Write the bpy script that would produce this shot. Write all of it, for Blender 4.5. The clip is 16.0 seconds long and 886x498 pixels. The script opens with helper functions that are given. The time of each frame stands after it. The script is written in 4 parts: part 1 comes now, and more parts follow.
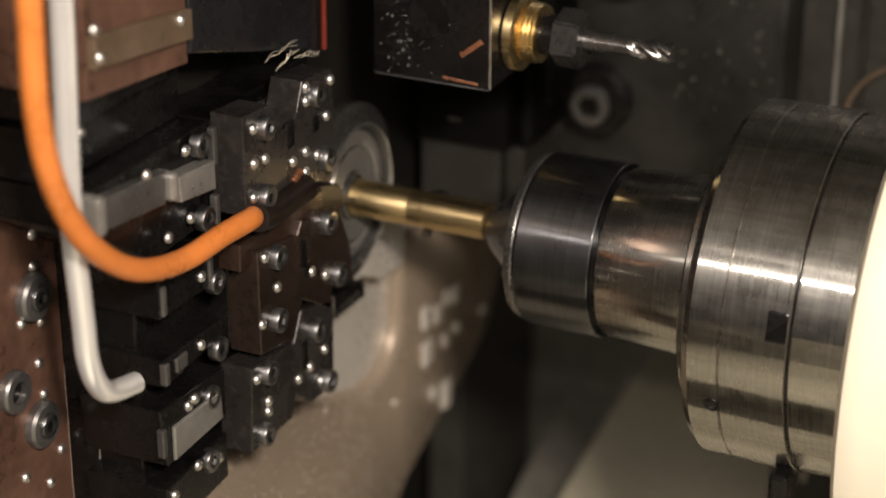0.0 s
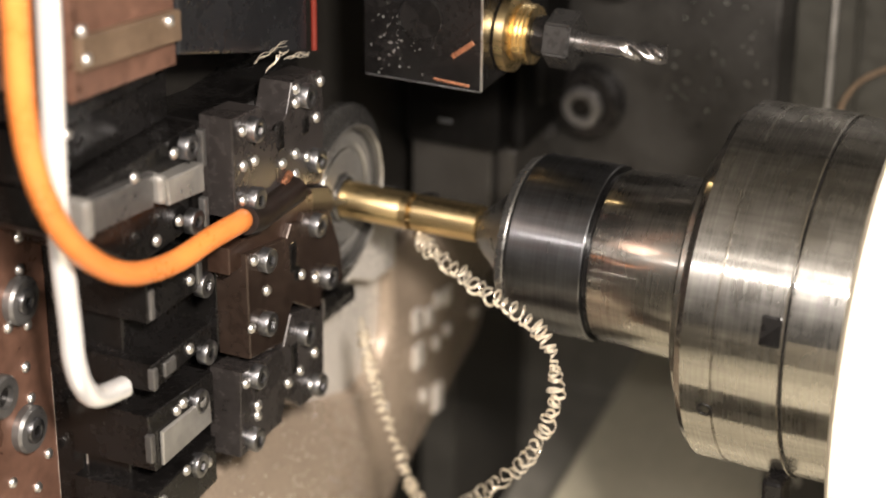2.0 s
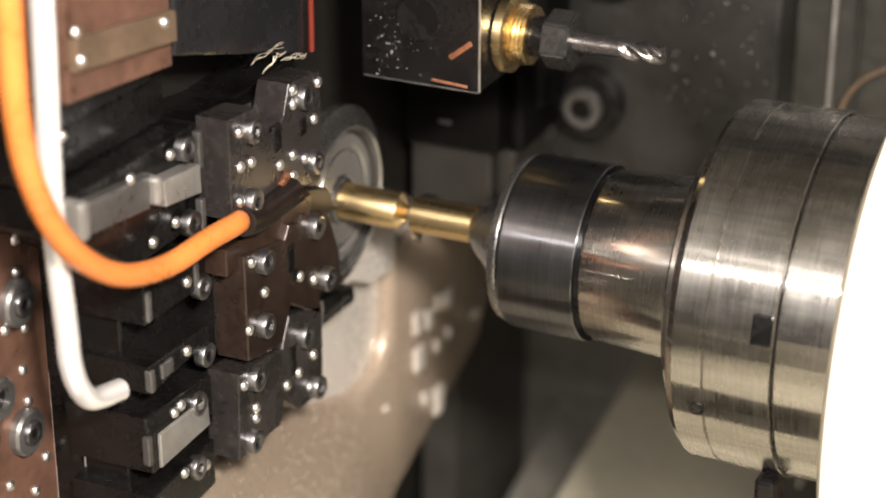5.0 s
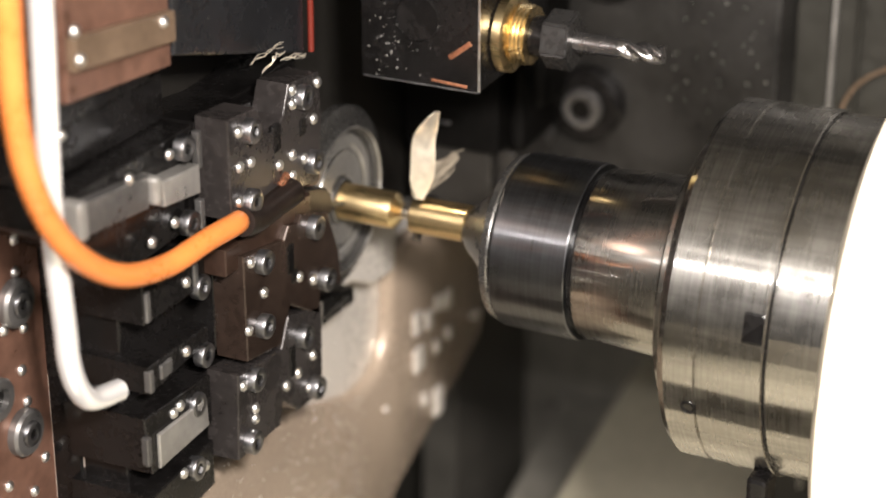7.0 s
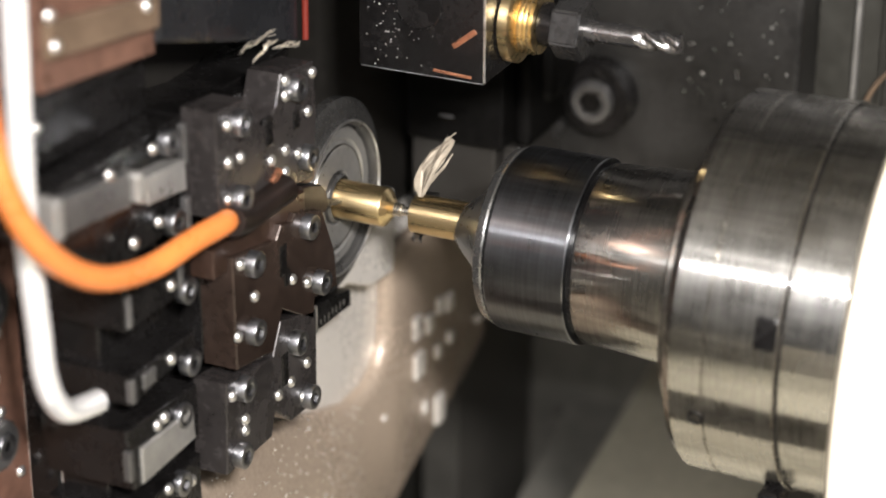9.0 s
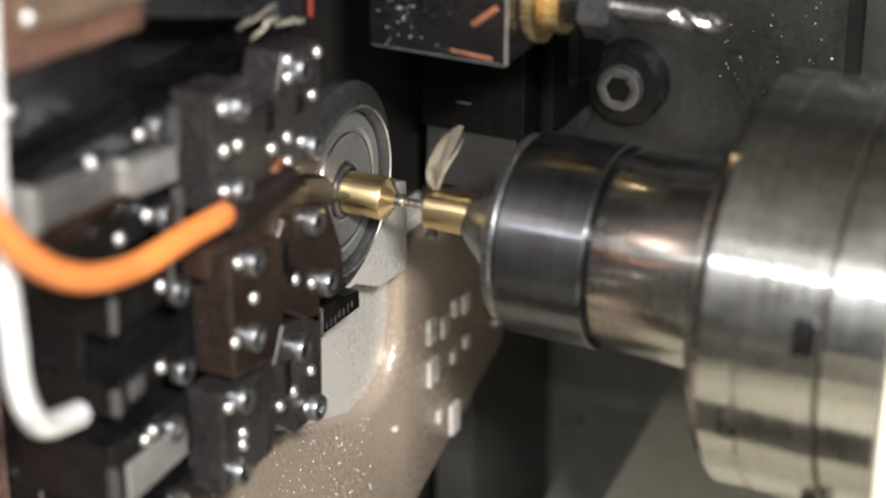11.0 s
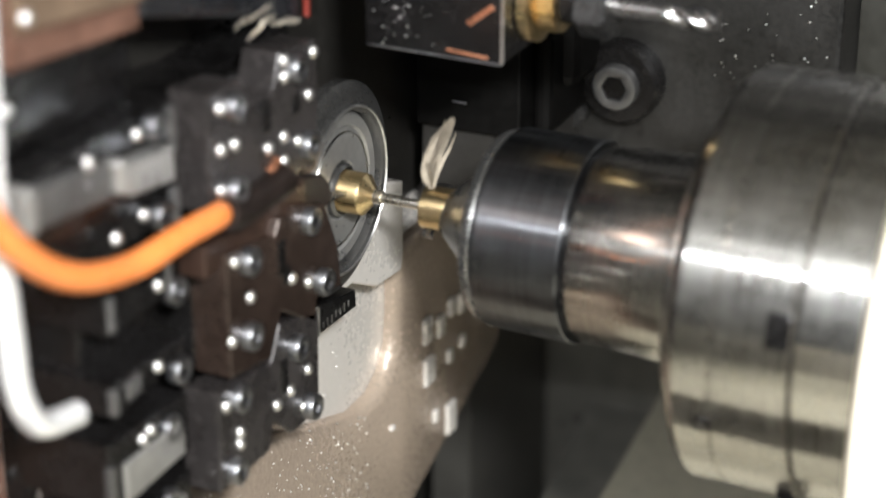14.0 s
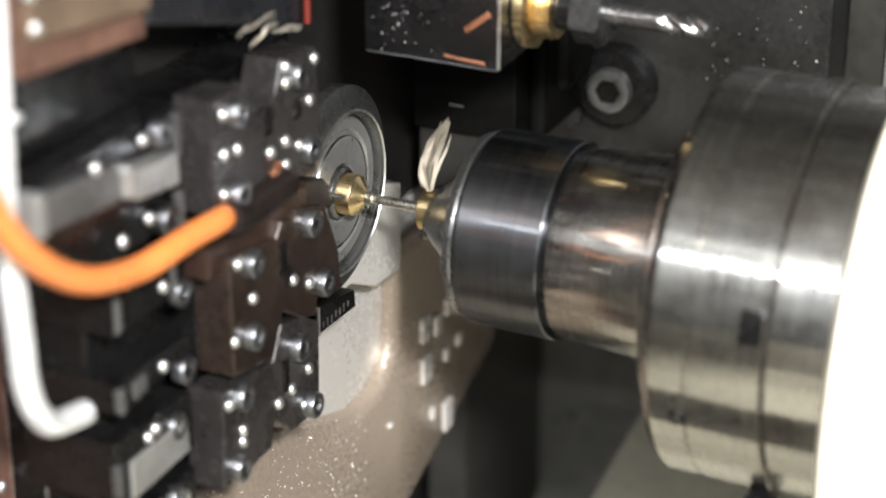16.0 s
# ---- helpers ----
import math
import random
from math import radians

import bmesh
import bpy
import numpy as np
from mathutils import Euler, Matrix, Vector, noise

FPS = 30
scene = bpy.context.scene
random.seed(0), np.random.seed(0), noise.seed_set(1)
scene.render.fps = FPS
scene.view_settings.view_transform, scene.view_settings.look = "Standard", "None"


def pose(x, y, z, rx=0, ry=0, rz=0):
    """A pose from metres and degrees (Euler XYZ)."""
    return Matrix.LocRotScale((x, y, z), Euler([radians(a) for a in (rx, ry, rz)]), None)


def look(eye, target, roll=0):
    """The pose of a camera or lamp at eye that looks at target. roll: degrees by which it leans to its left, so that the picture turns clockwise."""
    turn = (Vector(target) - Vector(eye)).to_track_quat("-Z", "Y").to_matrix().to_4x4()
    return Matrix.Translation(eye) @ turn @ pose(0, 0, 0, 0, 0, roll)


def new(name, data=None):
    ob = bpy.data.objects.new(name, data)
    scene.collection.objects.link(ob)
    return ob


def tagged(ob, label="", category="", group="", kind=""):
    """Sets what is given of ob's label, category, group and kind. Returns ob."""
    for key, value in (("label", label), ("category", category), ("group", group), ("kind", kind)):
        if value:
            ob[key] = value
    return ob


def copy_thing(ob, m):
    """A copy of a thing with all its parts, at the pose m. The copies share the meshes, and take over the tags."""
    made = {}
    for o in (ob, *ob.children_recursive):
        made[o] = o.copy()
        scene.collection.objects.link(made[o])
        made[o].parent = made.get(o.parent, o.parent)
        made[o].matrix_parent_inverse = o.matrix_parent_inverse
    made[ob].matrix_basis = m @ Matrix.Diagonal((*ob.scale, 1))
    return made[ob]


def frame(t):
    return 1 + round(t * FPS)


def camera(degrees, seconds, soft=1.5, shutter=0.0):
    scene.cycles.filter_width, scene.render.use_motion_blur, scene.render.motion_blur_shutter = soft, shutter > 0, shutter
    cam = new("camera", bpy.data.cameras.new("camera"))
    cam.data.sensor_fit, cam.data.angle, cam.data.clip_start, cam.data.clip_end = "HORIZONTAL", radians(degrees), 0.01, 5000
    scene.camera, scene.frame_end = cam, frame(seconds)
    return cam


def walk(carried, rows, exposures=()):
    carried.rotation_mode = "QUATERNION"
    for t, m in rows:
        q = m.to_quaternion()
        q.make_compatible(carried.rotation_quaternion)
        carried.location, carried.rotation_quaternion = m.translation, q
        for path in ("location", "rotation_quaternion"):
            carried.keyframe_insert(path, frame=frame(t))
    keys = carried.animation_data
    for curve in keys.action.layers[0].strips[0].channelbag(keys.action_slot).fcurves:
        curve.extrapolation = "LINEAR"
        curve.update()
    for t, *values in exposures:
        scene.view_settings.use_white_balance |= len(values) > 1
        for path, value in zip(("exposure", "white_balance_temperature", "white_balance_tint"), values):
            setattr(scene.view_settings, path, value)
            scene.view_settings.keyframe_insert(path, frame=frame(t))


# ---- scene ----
cam = camera(22.18, 16.0, soft=1.8, shutter=0.0)
cam.data.dof.use_dof = True
cam.data.dof.focus_distance = 0.872
cam.data.dof.aperture_fstop = 5.2

ROWS = [
    (0, look((0.4094, -0.7981, 0.3910), (0.0553, -0.0323, -0.0003), 0.15)),
    (0.5, look((0.4080, -0.7951, 0.3918), (0.0552, -0.0296, -0.0013), 0.21)),
    (1, look((0.4070, -0.7929, 0.3919), (0.0553, -0.0272, -0.0019), 0.28)),
    (1.5, look((0.4064, -0.7912, 0.3928), (0.0557, -0.0257, -0.0022), 0.28)),
    (2, look((0.4063, -0.7908, 0.3894), (0.0555, -0.0239, -0.0025), 0.30)),
    (2.5, look((0.4070, -0.7899, 0.3870), (0.0551, -0.0224, -0.0029), 0.20)),
    (3, look((0.4096, -0.7879, 0.3885), (0.0551, -0.0222, -0.0027), 0.05)),
    (3.5, look((0.4097, -0.7883, 0.3873), (0.0553, -0.0220, -0.0027), 0.02)),
    (4, look((0.4095, -0.7885, 0.3872), (0.0553, -0.0221, -0.0026), 0.02)),
    (6.5, look((0.4104, -0.7862, 0.3856), (0.0544, -0.0202, -0.0035), -0.03)),
    (7, look((0.4097, -0.7865, 0.3855), (0.0545, -0.0201, -0.0035), -0.01)),
    (7.5, look((0.4097, -0.7864, 0.3851), (0.0545, -0.0199, -0.0036), -0.01)),
    (8, look((0.4099, -0.7866, 0.3853), (0.0547, -0.0200, -0.0035), -0.03)),
    (8.5, look((0.4095, -0.7876, 0.3846), (0.0546, -0.0204, -0.0031), 0.01)),
    (9, look((0.3873, -0.7411, 0.3643), (0.0327, 0.0248, -0.0261), 0.15)),
    (9.2, look((0.3762, -0.7194, 0.3528), (0.0203, 0.0459, -0.0378), 0.16)),
    (9.5, look((0.3632, -0.6941, 0.3393), (0.0058, 0.0705, -0.0514), 0.17)),
    (9.9, look((0.3573, -0.6826, 0.3333), (-0.0008, 0.0816, -0.0575), 0.17)),
    (11.5, look((0.3564, -0.6808, 0.3323), (-0.0018, 0.0834, -0.0585), 0.17)),
    (12, look((0.3567, -0.6825, 0.3335), (-0.0008, 0.0817, -0.0579), 0.11)),
    (12.5, look((0.3554, -0.6809, 0.3331), (-0.0016, 0.0832, -0.0587), 0.03)),
    (13, look((0.3567, -0.6815, 0.3325), (-0.0011, 0.0829, -0.0581), 0.08)),
    (13.5, look((0.3566, -0.6840, 0.3329), (-0.0000, 0.0813, -0.0572), 0.05)),
    (14, look((0.3566, -0.6824, 0.3323), (0.0003, 0.0827, -0.0581), 0.09)),
    (14.5, look((0.3558, -0.6780, 0.3337), (-0.0007, 0.0855, -0.0600), 0.05)),
    (15, look((0.3567, -0.6829, 0.3340), (0.0014, 0.0822, -0.0574), 0.12)),
    (15.5, look((0.3582, -0.6893, 0.3372), (0.0043, 0.0766, -0.0541), 0.18)),
    (16, look((0.3609, -0.6966, 0.3420), (0.0079, 0.0691, -0.0506), 0.12)),
]
walk(cam, ROWS, [(0.0, -1.02, 6700, 14), (0.4, -0.6, 6700, 14), (1.0, -0.2, 6600, 14), (1.5, 0.0, 6500, 14), (3.5, 0.07, 6400, 14), (7.0, 0.08, 6200, 14), (9.0, 0.08, 5850, 12), (12.5, 0.12, 5600, 8), (16.0, 0.24, 5550, 8)])

# ---- light ----
world = bpy.data.worlds.new("machine_gloom")
scene.world = world
world.use_nodes = True
world.node_tree.nodes["Background"].inputs[0].default_value = (0.9, 0.85, 0.75, 1)
world.node_tree.nodes["Background"].inputs[1].default_value = 0.11


def area_lamp(name, eye, target, sx, sy, watts, color):
    data = bpy.data.lights.new(name, "AREA")
    data.shape, data.size, data.size_y, data.energy, data.color = "RECTANGLE", sx, sy, watts, color
    ob = new(name, data)
    ob.matrix_world = look(eye, target)
    return ob


area_lamp("tube_light", (0.20, -0.84, 0.47), (0.10, 0.0, 0.0), 0.80, 0.011, 8.0, (1.0, 0.93, 0.84))
area_lamp("work_light", (0.58, -0.78, 0.58), (0.0, 0.0, -0.03), 0.12, 0.08, 29.0, (1.0, 0.91, 0.79))


# ---- materials ----
def mat(name, color, rough=0.4, metal=0.0, scale=60.0, var=0.25, bump=0.15, stretch=(1, 1, 1), fine=8.0, rvar=0.12, spec=0.5, relief=0.0006):
    m = bpy.data.materials.new(name)
    m.use_nodes = True
    nt = m.node_tree
    b = nt.nodes["Principled BSDF"]
    tc = nt.nodes.new("ShaderNodeTexCoord")
    mp = nt.nodes.new("ShaderNodeMapping")
    mp.inputs["Scale"].default_value = stretch
    nt.links.new(tc.outputs["Object"], mp.inputs[0])
    n1 = nt.nodes.new("ShaderNodeTexNoise")
    n1.inputs["Scale"].default_value, n1.inputs["Detail"].default_value = scale, 5
    n2 = nt.nodes.new("ShaderNodeTexNoise")
    n2.inputs["Scale"].default_value, n2.inputs["Detail"].default_value = scale * fine, 3
    nt.links.new(mp.outputs[0], n1.inputs[0])
    nt.links.new(mp.outputs[0], n2.inputs[0])
    mix = nt.nodes.new("ShaderNodeMath")
    mix.operation = "MULTIPLY_ADD"
    nt.links.new(n1.outputs[0], mix.inputs[0])
    mix.inputs[1].default_value = 0.65
    sc = nt.nodes.new("ShaderNodeMath")
    sc.operation = "MULTIPLY"
    nt.links.new(n2.outputs[0], sc.inputs[0])
    sc.inputs[1].default_value = 0.35
    nt.links.new(sc.outputs[0], mix.inputs[2])
    ramp = nt.nodes.new("ShaderNodeValToRGB")
    ramp.color_ramp.elements[0].position, ramp.color_ramp.elements[1].position = 0.32, 0.68
    ramp.color_ramp.elements[0].color = (*[c * (1 - var) for c in color], 1)
    ramp.color_ramp.elements[1].color = (*[min(1, c * (1 + var)) for c in color], 1)
    nt.links.new(mix.outputs[0], ramp.inputs[0])
    nt.links.new(ramp.outputs[0], b.inputs["Base Color"])
    rr = nt.nodes.new("ShaderNodeMapRange")
    rr.inputs[1].default_value, rr.inputs[2].default_value = 0.3, 0.7
    rr.inputs[3].default_value, rr.inputs[4].default_value = max(0.02, rough - rvar), min(1, rough + rvar)
    nt.links.new(mix.outputs[0], rr.inputs[0])
    nt.links.new(rr.outputs[0], b.inputs["Roughness"])
    b.inputs["Metallic"].default_value = metal
    b.inputs["Specular IOR Level"].default_value = spec
    if bump:
        bp = nt.nodes.new("ShaderNodeBump")
        bp.inputs["Strength"].default_value, bp.inputs["Distance"].default_value = bump, relief
        nt.links.new(mix.outputs[0], bp.inputs["Height"])
        nt.links.new(bp.outputs[0], b.inputs["Normal"])
    return m


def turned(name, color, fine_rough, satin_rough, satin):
    """Lathe-turned steel: a polished and a satin gloss mixed in streaks, with faint tool lines round the axis.
    Lengthwise streaks in the base colour imitate reflected bands.
    """
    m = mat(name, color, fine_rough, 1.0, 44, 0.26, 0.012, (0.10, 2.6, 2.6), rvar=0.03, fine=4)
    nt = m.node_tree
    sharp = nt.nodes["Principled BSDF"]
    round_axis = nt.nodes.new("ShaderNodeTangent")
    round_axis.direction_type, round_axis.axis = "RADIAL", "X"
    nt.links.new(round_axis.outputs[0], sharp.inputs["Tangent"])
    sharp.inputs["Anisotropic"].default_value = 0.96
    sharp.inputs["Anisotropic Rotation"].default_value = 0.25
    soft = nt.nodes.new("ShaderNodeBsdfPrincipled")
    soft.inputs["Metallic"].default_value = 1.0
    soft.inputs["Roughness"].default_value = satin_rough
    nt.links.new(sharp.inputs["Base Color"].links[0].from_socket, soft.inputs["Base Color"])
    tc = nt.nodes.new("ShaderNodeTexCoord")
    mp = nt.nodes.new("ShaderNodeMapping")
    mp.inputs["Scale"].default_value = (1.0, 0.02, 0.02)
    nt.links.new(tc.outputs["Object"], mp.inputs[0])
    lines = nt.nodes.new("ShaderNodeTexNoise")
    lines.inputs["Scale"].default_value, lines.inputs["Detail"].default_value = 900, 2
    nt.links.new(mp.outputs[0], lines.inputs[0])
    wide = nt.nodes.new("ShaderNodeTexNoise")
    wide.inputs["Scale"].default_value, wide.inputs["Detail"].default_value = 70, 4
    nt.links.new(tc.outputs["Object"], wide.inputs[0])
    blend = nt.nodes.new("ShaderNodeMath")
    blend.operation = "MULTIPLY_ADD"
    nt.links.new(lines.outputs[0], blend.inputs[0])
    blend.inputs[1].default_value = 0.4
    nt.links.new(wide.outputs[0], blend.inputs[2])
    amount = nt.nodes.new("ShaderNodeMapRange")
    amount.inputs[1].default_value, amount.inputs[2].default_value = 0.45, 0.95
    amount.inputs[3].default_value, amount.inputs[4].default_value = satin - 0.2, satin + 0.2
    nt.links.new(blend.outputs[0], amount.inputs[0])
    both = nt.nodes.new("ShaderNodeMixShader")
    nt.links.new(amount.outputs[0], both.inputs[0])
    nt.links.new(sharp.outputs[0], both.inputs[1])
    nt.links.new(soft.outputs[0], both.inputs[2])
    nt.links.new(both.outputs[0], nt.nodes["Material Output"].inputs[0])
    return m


BLACK = mat("black_oxide_steel", (0.0050, 0.0046, 0.0045), 0.25, 0.0, 45, 0.5, 0.10, spec=0.33)
PLATE = mat("blued_steel", (0.030, 0.0265, 0.0255), 0.28, 0.3, 35, 0.45, 0.10, spec=0.45)
BROWN = mat("oily_brown_steel", (0.15, 0.080, 0.056), 0.34, 0.4, 22, 0.45, 0.12)
STEEL = mat("ground_steel", (0.50, 0.49, 0.46), 0.20, 1.0, 30, 0.10, 0.02, (1, 4, 4), rvar=0.04)
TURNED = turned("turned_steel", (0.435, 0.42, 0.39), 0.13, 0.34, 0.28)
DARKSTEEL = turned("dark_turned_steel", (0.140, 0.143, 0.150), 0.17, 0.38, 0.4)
SCREW = mat("screw_steel", (0.26, 0.26, 0.27), 0.36, 1.0, 200, 0.25, 0.05)
PIN = mat("bright_steel", (0.70, 0.69, 0.67), 0.36, 1.0, 200, 0.1, 0.0)
BRASS = mat("brass", (0.74, 0.575, 0.31), 0.30, 1.0, 60, 0.12, 0.01, (0.3, 6, 6), rvar=0.08)
BRASS_CUT = mat("fresh_cut_brass", (0.95, 0.88, 0.76), 0.28, 1.0, 60, 0.06, 0.02, (8, 1, 1), rvar=0.06)
# brown reflected from the surroundings is tinted into this grey casting paint
CAST = mat("cast_paint_reflect_tint", (0.305, 0.245, 0.19), 0.24, 0.25, 9, 0.25, 1.0, fine=48, relief=0.0011)
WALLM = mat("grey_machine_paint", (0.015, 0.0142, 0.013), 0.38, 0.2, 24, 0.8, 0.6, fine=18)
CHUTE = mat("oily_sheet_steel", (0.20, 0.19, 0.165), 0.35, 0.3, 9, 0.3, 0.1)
# oily_sheet_steel darkened: the shade beside the casting is put into the colour
CHUTESIDE = mat("shaded_sheet_steel", (0.060, 0.057, 0.050), 0.38, 0.3, 9, 0.3, 0.1)
CREAM = mat("cream_paint", (0.78, 0.72, 0.58), 0.5, 0.0, 10, 0.05, 0.05)
ORANGE = mat("orange_hose", (0.57, 0.175, 0.038), 0.33, 0.0, 60, 0.14, 0.05)
TUBE = mat("polished_tube", (0.93, 0.92, 0.91), 0.22, 0.62, 60, 0.03, 0.0, rvar=0.03)
CARBIDE = mat("carbide", (0.26, 0.25, 0.245), 0.24, 0.95, 60, 0.10, 0.01)
RED = mat("red_cable", (0.11, 0.014, 0.008), 0.4, 0.0, 60, 0.1, 0.0)
FLANGE = mat("dark_satin_steel", (0.13, 0.127, 0.122), 0.30, 0.85, 40, 0.2, 0.04)
# far darker paint than the casting below it
DARKP = mat("dark_upper_paint", (0.017, 0.0157, 0.0138), 0.36, 0.2, 14, 0.4, 0.2, fine=20)
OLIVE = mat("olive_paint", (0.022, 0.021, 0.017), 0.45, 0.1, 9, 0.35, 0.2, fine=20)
LEDGE = mat("olive_sheet", (0.42, 0.39, 0.30), 0.42, 0.1, 7, 0.2, 0.12, fine=25)
# lit copy of the casting paint for pocket and letters, also a pale plate
CASTLIGHT = mat("pale_lit_cast_paint", (0.60, 0.565, 0.52), 0.27, 0.35, 20, 0.10, 0.3, fine=20)
MIDSTEEL = mat("grey_steel", (0.15, 0.146, 0.142), 0.36, 0.75, 40, 0.3, 0.08)
# the plate's brown reflection is tinted into the base colour
BRONZE = mat("sheen_tinted_steel", (0.034, 0.023, 0.018), 0.20, 0.4, 26, 0.45, 0.12)
SHANK = mat("brown_black_steel", (0.030, 0.017, 0.012), 0.30, 0.3, 40, 0.5, 0.1)
COPPER = mat("copper_tint", (0.62, 0.28, 0.16), 0.3, 0.9, 200, 0.25, 0.1)
TAN = mat("tan_steel", (0.155, 0.108, 0.072), 0.35, 0.4, 30, 0.3, 0.15)
COVER = mat("dark_cover_paint", (0.012, 0.0125, 0.014), 0.28, 0.1, 25, 0.3, 0.1, spec=0.4)
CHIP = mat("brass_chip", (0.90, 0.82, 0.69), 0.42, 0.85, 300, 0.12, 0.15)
# brass_chip darkened to imitate the motion blur of thin foil
CHIPDIM = mat("blur_dimmed_brass", (0.25, 0.215, 0.165), 0.5, 0.6, 300, 0.25, 0.15)
SATIN = mat("satin_turned_steel", (0.42, 0.41, 0.39), 0.32, 0.8, 40, 0.18, 0.04)
RINGSTEEL = mat("dull_ring_steel", (0.24, 0.235, 0.225), 0.28, 0.9, 40, 0.15, 0.03)
CENTRE = mat("satin_centre_steel", (0.27, 0.27, 0.27), 0.27, 0.95, 40, 0.12, 0.03)
MIDPAINT = mat("dull_grey_paint", (0.020, 0.0185, 0.0165), 0.40, 0.2, 30, 0.35, 0.2, fine=15)
SATINBLACK = mat("satin_black_steel", (0.03, 0.029, 0.028), 0.25, 0.5, 60, 0.3, 0.1)
SOOT = mat("matte_black_steel", (0.0030, 0.0028, 0.0026), 0.5, 0.0, 40, 0.5, 0.1, spec=0.06)
OILY = mat("oily_dark_brown_steel", (0.008, 0.005, 0.0038), 0.45, 0.0, 50, 0.5, 0.2, spec=0.25)
ROOF = mat("roof_sheet", (0.16, 0.15, 0.125), 0.5, 0.1, 12, 0.2, 0.1)
GREYM = mat("machined_face", (0.34, 0.33, 0.31), 0.35, 0.7, 40, 0.2, 0.08)


# ---- mesh helpers ----
def part(name, bm, material, parent=None, label="", smooth=None):
    me = bpy.data.meshes.new(name)
    bm.normal_update()
    bm.to_mesh(me)
    bm.free()
    me.materials.append(material)
    ob = new(name, me)
    if smooth:
        for p in me.polygons:
            p.use_smooth = True
        me.set_sharp_from_angle(angle=radians(smooth))
    if parent:
        ob.parent = parent
    if label:
        tagged(ob, label)
    return ob


def block(x0, x1, y0, y1, z0, z1, bev=0.0008, bm=None, turn=None):
    bm2 = bmesh.new()
    bmesh.ops.create_cube(bm2, size=1)
    for v in bm2.verts:
        v.co = Vector(((x0 + x1) / 2 + v.co.x * (x1 - x0), (y0 + y1) / 2 + v.co.y * (y1 - y0), (z0 + z1) / 2 + v.co.z * (z1 - z0)))
    if bev:
        bmesh.ops.bevel(bm2, geom=bm2.edges[:], offset=bev, segments=2, affect="EDGES", profile=0.5)
    if turn:
        c = Vector(((x0 + x1) / 2, (y0 + y1) / 2, (z0 + z1) / 2))
        bmesh.ops.rotate(bm2, verts=bm2.verts, cent=c, matrix=Euler([radians(a) for a in turn]).to_matrix())
    if bm is None:
        return bm2
    me = bpy.data.meshes.new("tmp")
    bm2.to_mesh(me)
    bm2.free()
    bm.from_mesh(me)
    bpy.data.meshes.remove(me)
    return bm


def spun(profile, n=64, bm=None, closed=False):
    """A body of revolution about the x axis from rows of (x, radius)."""
    bm = bm or bmesh.new()
    rings = []
    for x, r in profile:
        if r < 1e-6:
            rings.append([bm.verts.new((x, 0, 0))])
        else:
            rings.append([bm.verts.new((x, r * math.cos(2 * math.pi * k / n), r * math.sin(2 * math.pi * k / n))) for k in range(n)])
    pairs = list(zip(rings, rings[1:])) + ([(rings[-1], rings[0])] if closed else [])
    for a, b in pairs:
        for k in range(n):
            j = (k + 1) % n
            if len(a) == 1 and len(b) == 1:
                continue
            if len(a) == 1:
                bm.faces.new((a[0], b[k], b[j]))
            elif len(b) == 1:
                bm.faces.new((a[j], a[k], b[0]))
            else:
                bm.faces.new((a[j], a[k], b[k], b[j]))
    bmesh.ops.recalc_face_normals(bm, faces=bm.faces)
    return bm


def swept(points, radius, n=16, steps=6):
    """A round tube along a smooth line through points."""
    pts = [Vector(p) for p in points]
    fine = []
    for i in range(len(pts) - 1):
        p0, p1, p2, p3 = pts[max(i - 1, 0)], pts[i], pts[i + 1], pts[min(i + 2, len(pts) - 1)]
        for k in range(steps):
            t = k / steps
            fine.append(0.5 * ((2 * p1) + (p2 - p0) * t + (2 * p0 - 5 * p1 + 4 * p2 - p3) * t * t + (3 * p1 - p0 - 3 * p2 + p3) * t ** 3))
    fine.append(pts[-1])
    bm = bmesh.new()
    side = None
    rings = []
    for i, p in enumerate(fine):
        d = (fine[min(i + 1, len(fine) - 1)] - fine[max(i - 1, 0)]).normalized()
        if side is None:
            side = d.orthogonal().normalized()
        side = (side - d * side.dot(d)).normalized()
        up = d.cross(side)
        rings.append([bm.verts.new(p + radius * (side * math.cos(2 * math.pi * k / n) + up * math.sin(2 * math.pi * k / n))) for k in range(n)])
    for a, b in zip(rings, rings[1:]):
        for k in range(n):
            bm.faces.new((a[k], a[(k + 1) % n], b[(k + 1) % n], b[k]))
    bm.faces.new(rings[0][::-1])
    bm.faces.new(rings[-1])
    bmesh.ops.recalc_face_normals(bm, faces=bm.faces)
    return bm


def empty(name, x=0, y=0, z=0):
    ob = new(name)
    ob.location = (x, y, z)
    return ob


# ---- setting ----
def slab(poly, x0, x1, bev=0.0006):
    """A plate cut to an outline of (y, z), from x0 to x1."""
    bm = bmesh.new()
    a = [bm.verts.new((x1, y, z)) for y, z in poly]
    f = bm.faces.new(a)
    bm.normal_update()
    out = bmesh.ops.extrude_face_region(bm, geom=[f])
    for v in out["geom"]:
        if isinstance(v, bmesh.types.BMVert):
            v.co.x = x0
    bmesh.ops.recalc_face_normals(bm, faces=bm.faces)
    if bev:
        rim = [e for e in bm.edges if abs(e.verts[0].co.x - x1) < 1e-6 and abs(e.verts[1].co.x - x1) < 1e-6]
        bmesh.ops.bevel(bm, geom=rim, offset=bev, segments=2, affect="EDGES", profile=0.5)
    return bm


